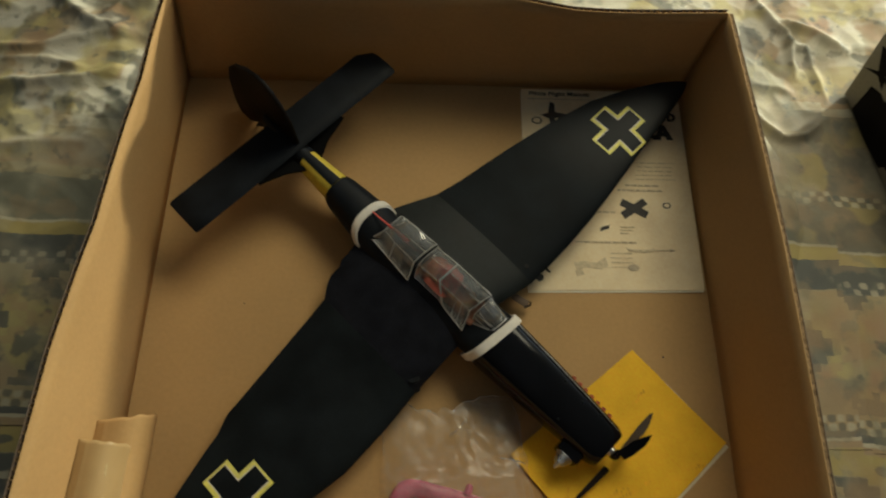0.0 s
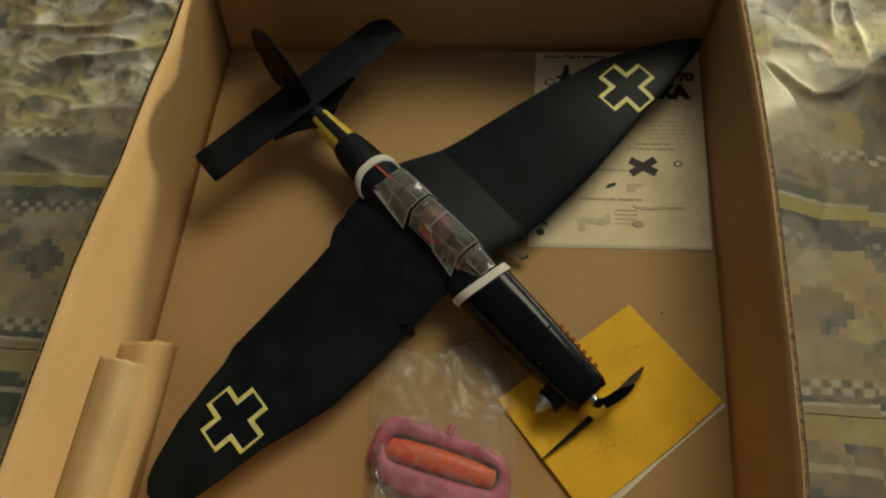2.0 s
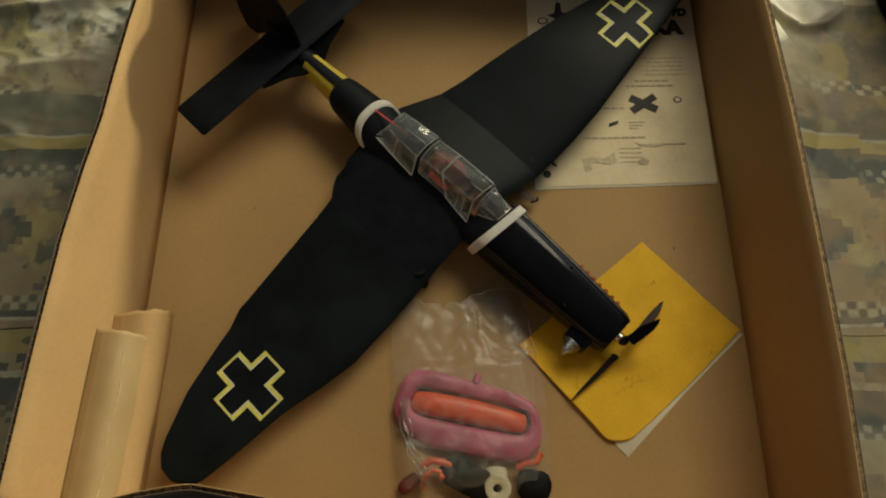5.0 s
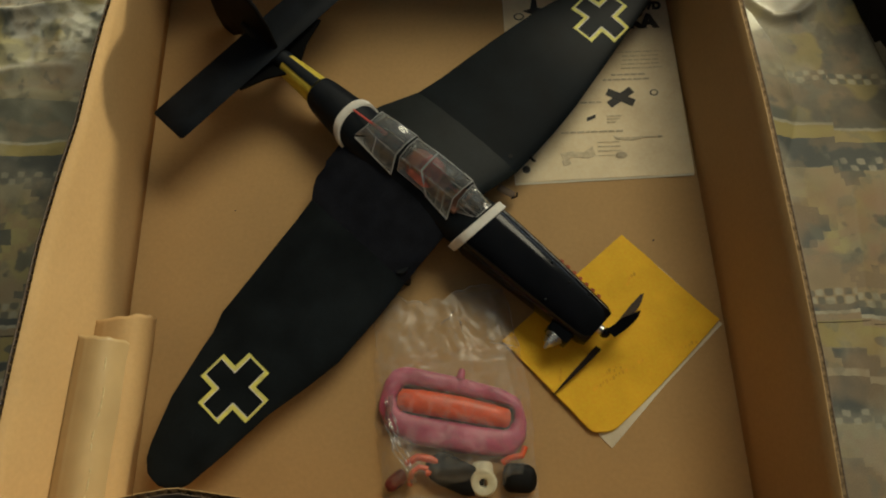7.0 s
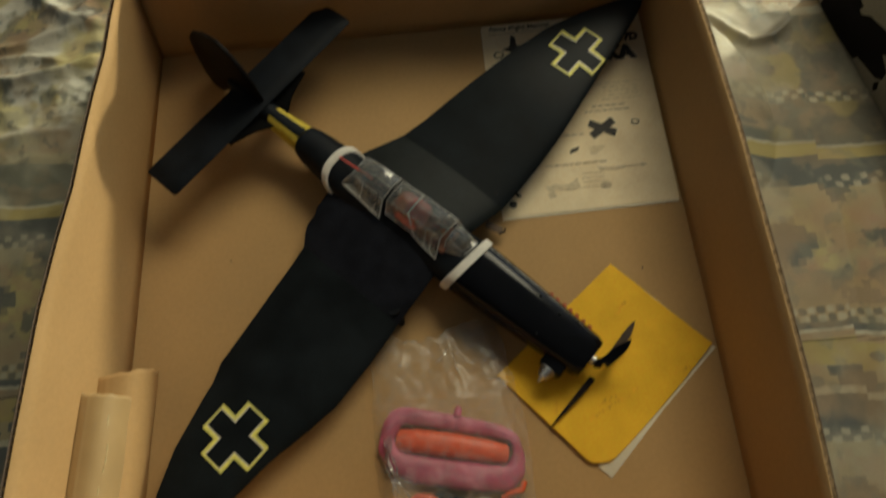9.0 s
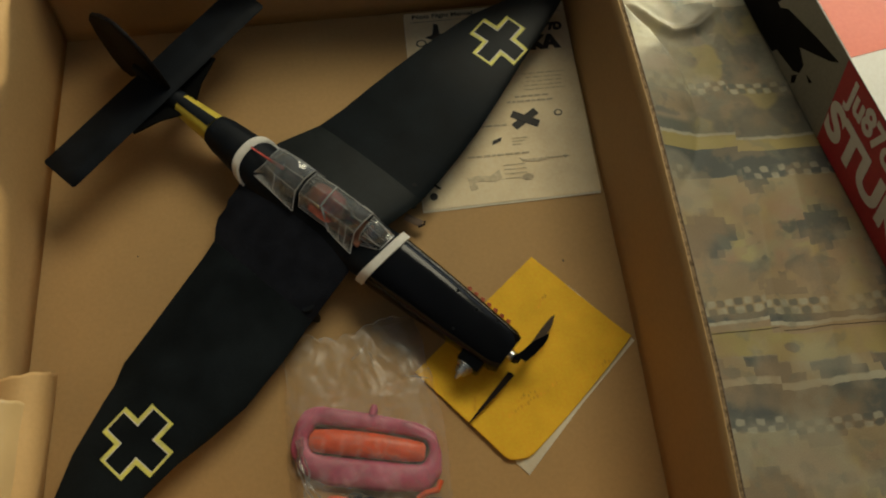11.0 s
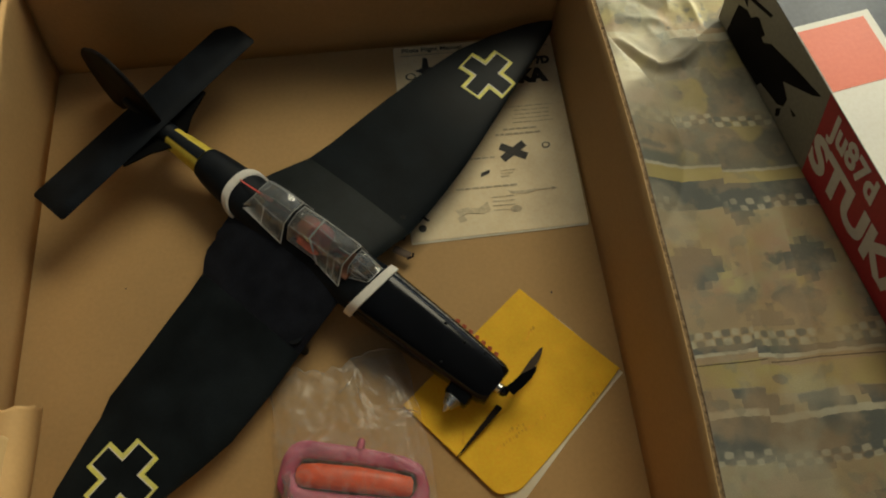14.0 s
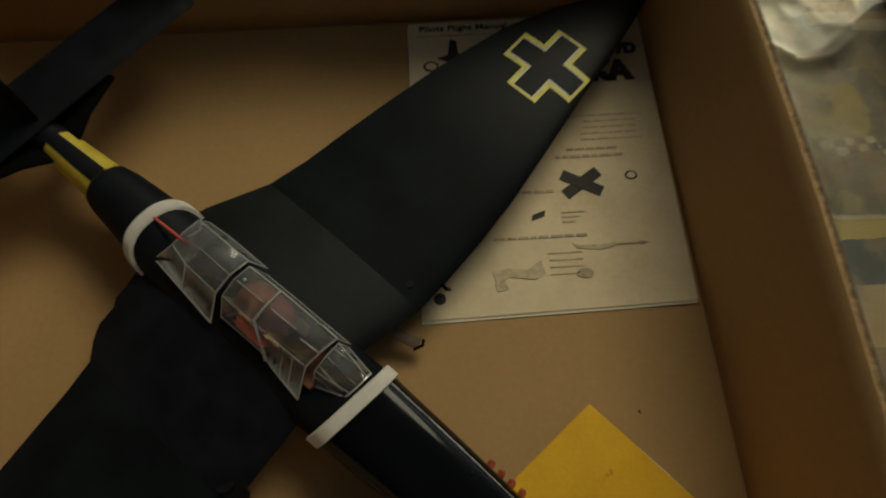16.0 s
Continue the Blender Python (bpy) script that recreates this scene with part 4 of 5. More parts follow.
    wl = half_wing(root, LEFT, -0.078, -1)
    wing_cross(wr, -0.0098, 0.3064, 0.0320, 0.0136)
    wing_cross(wl, -0.0068, -0.2615, 0.0332, 0.0150)
    for u, v in ((0.0285, 0.108), (-0.106, 0.050)):
        part("wing_peg", tube([(u, v, wing_top(u, v) - 0.001), (u, v, wing_top(u, v) + 0.0015)], 0.0026, 10), BLACK_DEEP, root)
    for u, v in ((0.0430, 0.124),):
        part("wing_clip", tube([(u, v, 0.031), (u + 0.005, v, 0.029), (u + 0.006, v + 0.002, 0.026)], 0.0014, 8), BLACK_GLOSS, root)
    part("bomb_bracket", tube([(0.038, 0.079, 0.018), (0.050, 0.083, 0.014), (0.0565, 0.0855, 0.012)], 0.0042, 8, 0.2), CARD_OUT, root, "flat grey-brown bracket")
    part("bracket_hook", tube([(0.0560, 0.0800, 0.0125), (0.0590, 0.0865, 0.0125), (0.0565, 0.0900, 0.011)], 0.0012, 8), FIN_BROWN, root)
    part("undercarriage_stub", tube([(0.028, -0.062, 0.032), (0.034, -0.064, 0.013), (0.036, -0.064, 0.0)], [0.007, 0.006, 0.004], 12), BLACK, root)
    part("undercarriage_stub", tube([(0.026, 0.098, 0.032), (0.030, 0.099, 0.013), (0.032, 0.10, 0.0)], [0.007, 0.006, 0.004], 12), BLACK, root)
    # tail surfaces
    secs = []
    for v in (-0.1235, -0.121, -0.10, -0.03, 0.018, 0.07, 0.14, 0.1555, 0.158):
        e = 0.006 if v in (-0.1235, 0.158) else 0.0
        z = 0.0715 + 0.003 * (v - 0.018) / 0.14
        le, te = -0.2285 - e * 0.4, -0.2755 + e * 0.4
        t = 0.0034 if e == 0 else 0.0015
        secs.append([Vector((le - (le - te) * c, v, z + t * f)) for c, f in ((0, 0), (0.08, 0.7), (0.3, 1), (0.65, 0.7), (1, 0.08), (0.65, -0.6), (0.3, -0.8), (0.08, -0.6))])
    for k, cut in ((-1, 0.014), (-2, 0.010)):
        for p in secs[k]:
            p.x += cut * max(0.0, (-0.240 - p.x) / 0.0355)
    part("tailplane", loft(secs), BLACK, root, "matt black tailplane", 50)
    for s in (1, -1):
        strut = [(-0.210, s * 0.011, 0.061), (-0.2205, s * 0.030, 0.063), (-0.2275, s * 0.060, 0.068), (-0.236, s * 0.056, 0.068), (-0.238, s * 0.03, 0.064), (-0.238, s * 0.008, 0.061)]
        bm = bmesh.new()
        hi, lo = [bm.verts.new((x, y + 0.0175, z + 0.0012)) for x, y, z in strut], [bm.verts.new((x, y + 0.0175, z - 0.0012)) for x, y, z in strut]
        bm.faces.new(hi)
        bm.faces.new(lo[::-1])
        for i in range(6):
            bm.faces.new((lo[i], lo[(i + 1) % 6], hi[(i + 1) % 6], hi[i]))
        part("tail_fairing", bm, SHADE_BLACK, root)
    fin = ((-0.233, 0.068), (-0.237, 0.108), (-0.245, 0.130), (-0.257, 0.145), (-0.270, 0.152), (-0.282, 0.151), (-0.300, 0.142), (-0.322, 0.127), (-0.338, 0.106), (-0.348, 0.076), (-0.355, 0.026), (-0.352, 0.002), (-0.332, 0.004), (-0.312, 0.028), (-0.284, 0.050))
    bm = bmesh.new()
    a, c = [bm.verts.new((u, 0.0205, z)) for u, z in fin], [bm.verts.new((u, 0.0160, z)) for u, z in fin]
    bm.faces.new(a)
    bm.faces.new(c[::-1])
    for i in range(len(fin)):
        bm.faces.new((a[i], c[i], c[(i + 1) % len(fin)], a[(i + 1) % len(fin)]))
    bmesh.ops.bevel(bm, geom=bm.edges[:], offset=0.0012, segments=2, affect="EDGES", profile=0.5)
    part("tail_fin", bm, FIN_BROWN, root, "very dark brown tail fin")
    part("tail_skid", tube([(-0.295, 0.0182, 0.036), (-0.318, 0.0182, 0.012), (-0.325, 0.0182, 0.0)], [0.003, 0.0022, 0.0018], 8), BLACK, root)
    # a worn ring sticker on the flank
    ring = bmesh.new()
    rows = []
    for k in range(20):
        g = 2 * math.pi * k / 20
        row = []
        for r in (0.0060, 0.0076):
            u = -0.158 + r * math.cos(g)
            hw, z, h, low = body_at(u)
            zz = 0.036 + r * math.sin(g)
            f = (1 - min(0.99, abs((zz - z) / (low if zz < z else h))) ** 2.5) ** (1 / 2.5)
            row.append(ring.verts.new((u, mid(u) - hw * f - 0.0007, zz)))
        rows.append(row)
    for a, c in zip(rows, rows[1:] + rows[:1]):
        ring.faces.new((a[0], c[0], c[1], a[1]))
    part("flank_ring", ring, INK_PALE, root, "worn pale ring marking")
    # white elastic bands that hold the wing and canopy
    for u, lean, skew, wd in ((-0.1150, -0.0125, 0.0, 0.76), (0.0560, 0.006, 0.09, 1.0)):
        hw, z, h, low = body_at(u)
        rings = []
        for du, lift in ((-0.0050, 0.0004), (-0.0044, 0.0028), (0.0044, 0.0028), (0.0050, 0.0004)):
            rings.append([p + Vector((lean * (p.z - z) / h + skew * (p.y - mid(u)), 0, 0)) for p in body_ring(u + wd * du, hw + lift, z, h + lift, 2.4 if u < 0 else 3.1, 40, low=low + lift)])
        part("elastic_band", loft(rings, caps=False), WHITE_BAND, root, "white elastic band round the fuselage", 60)
    # canopy in three overlapping lengths over the red crew shapes; it sits askew on the fuselage
    cv = 0.0265

    def hood(rows, label):
        """rows: five points across each section, from one hem over the roof to the other."""
        ob = part("canopy", loft([[Vector(p) for p in r] for r in rows], caps=False, closed=False), CANOPY, root, label, 20)
        md = ob.modifiers.new("thickness", "SOLIDIFY")
        md.thickness, md.offset = 0.0009, -1
        for r, size in ((rows[0], 0.00045), (rows[-1], 0.00065)):
            part("canopy_edge", tube(r, size, 6), CANOPY_EDGE, ob, "pale moulded edge")
        for i, size in ((0, 0.0005), (1, 0.0003), (3, 0.0005), (4, 0.0004)):
            part("canopy_edge", tube([r[i] for r in rows], size, 6), CANOPY_EDGE if i in (0, 3) else CANOPY_FRAME, ob)
        return ob

    def bar(owner, pts, r=0.0004, mat=None):
        part("canopy_line", tube(pts, r, 6), mat or CANOPY_FRAME, owner)

    rear = hood((((-0.1065, 0.0055, 0.0535), (-0.1000, 0.0195, 0.0630), (-0.0990, 0.0305, 0.0665), (-0.0985, 0.0425, 0.0660), (-0.0990, 0.0475, 0.0530)),
                 ((-0.0767, 0.0031, 0.0535), (-0.0810, 0.0165, 0.0665), (-0.0800, 0.0295, 0.0715), (-0.0790, 0.0430, 0.0715), (-0.0790, 0.0495, 0.0530)),
                 ((-0.0457, 0.0006, 0.0535), (-0.0515, 0.0160, 0.0680), (-0.0495, 0.0295, 0.0765), (-0.0472, 0.0434, 0.0780), (-0.0460, 0.0505, 0.0520))), "clear plastic rear canopy section")
    main = hood((((-0.0430, 0.0080, 0.0548), (-0.0470, 0.0175, 0.0680), (-0.0455, 0.0300, 0.0765), (-0.0440, 0.0415, 0.0775), (-0.0430, 0.0470, 0.0540)),
                 ((-0.0080, 0.0092, 0.0535), (-0.0165, 0.0185, 0.0715), (-0.0163, 0.0310, 0.0800), (-0.0160, 0.0430, 0.0810), (-0.0150, 0.0485, 0.0520)),
                 ((0.0060, 0.0063, 0.0535), (-0.0010, 0.0192, 0.0705), (0.0010, 0.0315, 0.0795), (0.0020, 0.0437, 0.0805), (0.0030, 0.0490, 0.0520)),
                 ((0.0315, 0.0032, 0.0535), (0.0245, 0.0203, 0.0670), (0.0275, 0.0325, 0.0765), (0.0298, 0.0445, 0.0785), (0.0310, 0.0500, 0.0520))), "clear plastic middle canopy section")
    front = hood((((0.0325, 0.0154, 0.0550), (0.0300, 0.0225, 0.0660), (0.0310, 0.0325, 0.0735), (0.0310, 0.0435, 0.0740), (0.0320, 0.0475, 0.0550)),
                  ((0.0430, 0.0195, 0.0565), (0.0420, 0.0245, 0.0640), (0.0430, 0.0330, 0.0690), (0.0430, 0.0425, 0.0690), (0.0440, 0.0460, 0.0565)),
                  ((0.0533, 0.0235, 0.0585), (0.0545, 0.0270, 0.0602), (0.0555, 0.0335, 0.0616), (0.0555, 0.0410, 0.0612), (0.0555, 0.0445, 0.0585))), "clear plastic windscreen")
    # glazing bars, glints painted as short lines along the roof, the frosted joint across the middle hood and two
    # scored lines on its side pane
    bar(rear, [(-0.0767, 0.0032, 0.0538), (-0.0810, 0.0165, 0.0669)], 0.0005, CANOPY_EDGE)
    bar(rear, [(-0.0800, 0.0295, 0.0718), (-0.0495, 0.0295, 0.0768)], 0.0003)
    bar(rear, [(-0.0930, 0.0300, 0.0690), (-0.0905, 0.0385, 0.0695), (-0.0940, 0.0425, 0.0688)], 0.0004)
    bar(main, [(-0.0010, 0.0072, 0.0540), (-0.0165, 0.0184, 0.0716), (-0.0185, 0.0196, 0.0729)], 0.0012, CANOPY_JOINT)
    bar(main, [(-0.0182, 0.0193, 0.0727), (-0.0163, 0.0310, 0.0803), (-0.0160, 0.0430, 0.0813)], 0.0012, CANOPY_JOINT)
    bar(main, [(-0.0430, 0.0300, 0.0772), (-0.0190, 0.0308, 0.0802)], 0.0003)
    bar(main, [(-0.0130, 0.0312, 0.0803), (0.0080, 0.0320, 0.0793)], 0.0003)
    bar(main, [(0.0130, 0.0300, 0.0778), (0.0270, 0.0312, 0.0764)], 0.0004)
    bar(main, [(0.0180, 0.0445, 0.0798), (0.0298, 0.0446, 0.0788)], 0.0007, CANOPY_EDGE)
    bar(main, [(-0.0290, 0.0086, 0.0548), (-0.0330, 0.0180, 0.0700)], 0.0003)
    for du in (0.0105, 0.0185):
        bar(main, [(0.0315 - du, 0.0050, 0.0538), (0.0245 - du, 0.0202, 0.0682)], 0.0004)
    for a, c in (((0.0312, 0.0260, 0.0695), (0.0500, 0.0250, 0.0607)), ((0.0312, 0.0200, 0.0625), (0.0470, 0.0215, 0.0575)), ((0.0312, 0.0330, 0.0740), (0.0535, 0.0330, 0.0627)), ((0.0312, 0.0390, 0.0740), (0.0480, 0.0420, 0.0660))):
        bar(front, [a, c], 0.0003)
    bm = bmesh.new()
    bmesh.ops.create_uvsphere(bm, u_segments=10, v_segments=6, radius=0.0013, matrix=Matrix.Translation((-0.0400, 0.0335, 0.0768)))
    part("canopy_stud", bm, CANOPY_EDGE, main)

    def pod(name, at, size, mat, label):
        bm = bmesh.new()
        bmesh.ops.create_icosphere(bm, subdivisions=3, radius=1)
        for v in bm.verts:
            q = v.co.copy()
            bulge = 1 + 0.14 * noise.noise(q * 1.9 + Vector((at[0] * 90, 0, 2.0)))
            v.co = Vector((at[0] + bulge * size[0] * math.copysign(abs(q.x) ** 0.75, q.x), at[1] + bulge * size[1] * math.copysign(abs(q.y) ** 0.55, q.y), at[2] + bulge * size[2] * q.z))
        part(name, bm, mat, root, label)

    pod("crew_seat", (-0.0215, cv + 0.0010, 0.0600), (0.0210, 0.0165, 0.0080), DULL_RED, "plain red seat shape under the canopy")
    pod("seat_back", (-0.0140, cv + 0.0040, 0.0660), (0.0120, 0.0125, 0.0085), RED, "red seat back under the canopy")
    part("seat_bar", tube([(-0.004, cv + 0.006, 0.0745), (0.006, cv + 0.0065, 0.0735)], 0.0007, 6), RED, root)
    part("cockpit_floor", block(-0.046, 0.034, cv - 0.0145, cv + 0.0140, 0.050, 0.0590, 0.002), COCKPIT, root, "brown cockpit floor under the canopy")
    part("rear_gun", tube([(-0.1237, 0.0245, 0.0640), (-0.1000, 0.0260, 0.0650), (-0.0920, 0.0268, 0.0645), (-0.0800, 0.0280, 0.0625), (-0.0734, 0.0290, 0.0605)], [0.0008, 0.0011, 0.0019, 0.0024, 0.0026], 8), RED, root, "thin red plastic gun")
    # engine: crankcase, finned cylinder lying sideways, glow head
    eng = part("engine_block", block(0.178, 0.204, -0.0085, 0.016, 0.010, 0.034, 0.003), BLACK_GLOSS, root, "black engine block")
    for k in range(5):
        part("cooling_fin", tube([(0.190, -0.0078 - 0.0022 * k, 0.026), (0.190, -0.0090 - 0.0022 * k, 0.026)], 0.0098 - 0.0010 * k, 20), STEEL, eng, "bright metal cooling fin")
    part("cylinder", tube([(0.190, -0.005, 0.026), (0.190, -0.0165, 0.026)], 0.0052, 16), STEEL, eng)
    part("glow_plug", tube([(0.190, -0.0175, 0.026), (0.190, -0.0205, 0.026), (0.190, -0.0240, 0.026)], [0.0042, 0.0026, 0.0012], 12), STEEL, eng)
    part("fuel_nipple", tube([(0.189, 0.008, 0.033), (0.189, 0.008, 0.0375)], 0.0013, 8), STEEL, eng)
    hub = part("propeller_hub", tube([(0.2165, 0.0285, 0.028), (0.2210, 0.0285, 0.028), (0.2225, 0.0285, 0.028)], [0.0052, 0.0052, 0.003], 16), STEEL, root, "bright metal propeller driver")
    part("spinner", tube([(0.2225, 0.0285, 0.028), (0.2265, 0.0285, 0.028), (0.2295, 0.0285, 0.028)], [0.0060, 0.0052, 0.0025], 14), BLACK_GLOSS, hub)
    part("propeller_blade", blade(((0.2236, 0.0318, 0.030), (0.2300, 0.0312, 0.031), (0.2346, 0.0308, 0.032), (0.2374, 0.0420, 0.036), (0.2388, 0.0530, 0.040), (0.2382, 0.0600, 0.042), (0.2360, 0.0655, 0.044), (0.2325, 0.0590, 0.041), (0.2278, 0.0500, 0.036), (0.2262, 0.0410, 0.032)), 0.0022), BLACK_GLOSS, hub)
    part("propeller_blade", blade(((0.2262, 0.0360, 0.0200), (0.2268, 0.0560, 0.0130), (0.2260, 0.0750, 0.0115), (0.2266, 0.0905, 0.0105), (0.2284, 0.0942, 0.0105), (0.2318, 0.0860, 0.0115), (0.2338, 0.0780, 0.0125), (0.2345, 0.0700, 0.0140), (0.2325, 0.0360, 0.0220)), 0.0014), BLADE_BROWN, hub, "brown propeller blade")
    part("propeller_blade", blade(((0.2264, 0.0160, 0.0125), (0.2300, 0.0172, 0.0130), (0.2334, 0.0165, 0.0125), (0.2318, -0.0050, 0.0110), (0.2296, -0.0280, 0.0095), (0.2276, -0.0480, 0.0080), (0.2266, -0.0500, 0.0080), (0.2262, -0.0300, 0.0095)), 0.0016), BLADE_DARK, hub, "dark brown propeller blade")


aeroplane()

# ---- papers in the box ----


def leaflet():
    root = thing("instruction_leaflet", "aged printed instruction leaflet lying flat under one wing", "leaflet")
    x0, x1, y0, y1 = 0.105, 0.3035, 0.0415, 0.3055

    def page(dx, dy, z):
        return sheet(lambda s, t: Vector((x0 + (x1 - x0) * s + dx + 0.002 * (1 - t) * (s - 0.5), y0 + (y1 - y0) * t + dy + 0.0035 * s * (1 - t) - 0.0018, z + 0.0002 * math.sin(3 * s + 4 * t) ** 2 + 0.0012 * max(0, s - 0.8) * 5 * (1 - t))), 20, 26, 0.0003)

    part("lower_sheet", page(-0.0008, -0.0022, 0.0008), PAPER_WHITE, root)
    top = part("top_sheet", page(0, 0, 0.0017), PAPER, root, "top page with black printing")
    z = 0.0023

    def mark(name, outline, mat):
        part(name, slab(outline, z - 0.0004, z), mat, top)

    def bar(x, y, w, h, mat=INK_PALE, turn=0.0):
        c, s = math.cos(turn), math.sin(turn)
        mark("printed_line", [(x + a * c - b * s, y + a * s + b * c) for a, b in ((0, 0), (w, 0), (w, h), (0, h))], mat)

    lettering("Pilots Flight Manual", 0.0078, INK, top, pose(0.1140, 0.2950, z), squeeze=1.25, bold=0.0001)
    bar(0.1120, 0.2895, 0.186, 0.0009, INK_MID)
    lettering("STUKA", 0.0240, INK, top, pose(0.2085, 0.2380, z), squeeze=1.06, bold=0.0022)
    lettering("Ju87D", 0.0140, INK, top, pose(0.2610, 0.2630, z), squeeze=1.0, bold=0.001)
    # small aeroplane drawing at the head of the page and a roundel
    mark("printed_aeroplane", [(0.128, 0.267), (0.137, 0.270), (0.140, 0.286), (0.145, 0.284), (0.146, 0.271), (0.164, 0.268), (0.160, 0.262), (0.146, 0.263), (0.144, 0.252), (0.140, 0.251), (0.138, 0.262)], INK)

    def oval(x, y, r, r2, hole=0.0):
        pts = [(x + r * math.cos(a), y + r2 * math.sin(a)) for a in np.linspace(0, 2 * math.pi, 25)[:-1]]
        mark("printed_roundel", pts, INK)
        if hole:
            part("printed_roundel", slab([(x + (px - x) * hole, y + (py - y) * hole) for px, py in pts], z - 0.0003, z + 0.0003), PAPER, top)

    oval(0.1225, 0.259, 0.0065, 0.0050, 0.72)
    oval(0.2725, 0.1475, 0.0050, 0.0040, 0.68)
    bar(0.2695, 0.1468, 0.006, 0.0014, INK)
    oval(0.1170, 0.0555, 0.0045, 0.0045, 0.0)
    # black cross that is printed as a cut-out
    for turn, ln, wd in ((0.60, 0.034, 0.0092), (-0.50, 0.034, 0.0092)):
        c, s = math.cos(turn), math.sin(turn)
        mark("printed_cross", [(0.2330 + a * c - b * s, 0.1430 + a * s + b * c) for a, b in ((-ln / 2, -wd / 2), (ln / 2, -wd / 2), (ln / 2, wd / 2), (-ln / 2, wd / 2))], INK)
        z += 0.0001
    mark("printed_tag", [(0.1905, 0.1130), (0.2010, 0.1170), (0.2020, 0.1215), (0.1975, 0.1200), (0.1915, 0.1178)], INK)
    # headings and rows of small print, too small to read
    rng = random.Random(3)
    for y, xa, w in ((0.1720, 0.225, 0.040), (0.1655, 0.215, 0.047), (0.0985, 0.160, 0.066), (0.1365, 0.17, 0.040)):
        x = xa
        while x < xa + w:
            k = rng.uniform(0.004, 0.010)
            bar(x, y, k, 0.0020, INK_MID)
            x += k + 0.0014
    for y in (0.203, 0.1975, 0.192, 0.1865, 0.181):
        x = 0.232 + rng.uniform(0, 0.01)
        while x < 0.285:
            k = rng.uniform(0.004, 0.012)
            bar(x, y, k, 0.0011, INK_PALE)
            x += k + 0.002
    for y in (0.1185, 0.1145, 0.1105):
        bar(0.214, y, rng.uniform(0.008, 0.018), 0.0012, INK_PALE)
    for y in (0.0855, 0.0800, 0.0745, 0.069):
        bar(0.200, y, rng.uniform(0.018, 0.026), 0.0010, INK_PALE)
    # line drawings of parts
    mark("printed_drawing", [(0.157, 0.074), (0.170, 0.076), (0.183, 0.074), (0.194, 0.081), (0.196, 0.070), (0.188, 0.066), (0.170, 0.069), (0.160, 0.064)], INK_PALE)
    mark("printed_drawing", [(0.158, 0.064), (0.166, 0.066), (0.168, 0.060), (0.160, 0.058)], INK_PALE)
    mark("printed_drawing", [(0.219, 0.0935), (0.222, 0.0890), (0.240, 0.0868), (0.250, 0.0885), (0.251, 0.0930), (0.247, 0.0912), (0.225, 0.0910)], INK_PALE)
    bar(0.250, 0.0900, 0.022, 0.0010, INK_MID)
    mark("printed_drawing", [(0.270, 0.0885), (0.277, 0.0905), (0.270, 0.0925)], INK_MID)
    oval_pts = [(0.2255 + 0.0065 * math.cos(a), 0.0690 + 0.004 * math.sin(a)) for a in np.linspace(0, 2 * math.pi, 17)[:-1]]
    mark("printed_drawing", oval_pts, INK_MID)


leaflet()


def envelope():
    root = thing("yellow_envelope", "folded yellow paper packet on white paper, under the propeller", "envelope")
    white = [(0.2165, -0.0275), (0.2600, -0.0740), (0.3085, -0.1285), (0.2425, -0.1875), (0.1800, -0.2490), (0.168, -0.236), (0.20, -0.13)]
    part("white_sheet", slab(white, 0.0004, 0.0010, 0.0001), PAPER_WHITE, root, "white paper showing at the edges")
    T, R, B, L = Vector((0.2150, -0.0262)), Vector((0.3055, -0.1240)), Vector((0.1693, -0.2434)), Vector((0.0775, -0.1375))

    def face(z, shrink):
        def fn(s, t):
            p = (T * (1 - s) + R * s) * (1 - t) + (L * (1 - s) + B * s) * t
            m = (T + R + B + L) / 4
            p = m + (p - m) * shrink
            p += Vector((0.66, -0.75)) * 0.0032 * math.sin(math.pi * t) ** 0.8 * max(0.0, s - 0.6) / 0.4
            # one corner is torn away, and the edges are a little uneven
            p = p.lerp(m, 0.085 * max(0.0, 1 - math.hypot((1 - s) / 0.10, (1 - t) / 0.10)))
            if max(s, t) > 0.98 or min(s, t) < 0.02:
                p = p.lerp(m, 0.004 * noise.noise((s * 9, t * 9, z * 900)))
            curl = 0.0035 * max(0, t - 0.72) ** 2 * 12 * s + 0.002 * max(0, s - 0.85) * 6 * (1 - t)
            return Vector((p.x, p.y, z + curl * 0.8 + 0.0005 * math.sin(9 * s + 3 * t)))
        return fn
    part("back_fold", sheet(face(0.0016, 1.0), 24, 24, 0.0003), MANILA, root)
    front = part("front_fold", sheet(face(0.0028, 0.992), 24, 24, 0.0003), MANILA, root, "yellow paper with faint orange printing")
    f = face(0.0033, 0.992)
    rng = random.Random(8)
    for s0, t0, ds, dt, n in ((0.80, 0.50, -0.10, 0.34, 16), (0.72, 0.62, -0.05, 0.12, 6), (0.30, 0.14, 0.02, 0.12, 6), (0.98, 0.20, -0.05, 0.10, 5), (0.45, 0.88, 0.05, 0.05, 5)):
        for k in range(n):
            s, t = s0 + ds * k / n + rng.uniform(-0.01, 0.01), t0 + dt * k / n
            p = f(min(s, 0.99), min(t, 0.99))
            r = rng.uniform(0.0007, 0.0018)
            part("print_mark", slab([(p.x + r * math.cos(a), p.y + 1.6 * r * math.sin(a)) for a in (0.3, 1.6, 2.9, 4.4, 5.4)], p.z, p.z + 0.00015), SMUDGE, front)


envelope()

# ---- the bag of parts ----


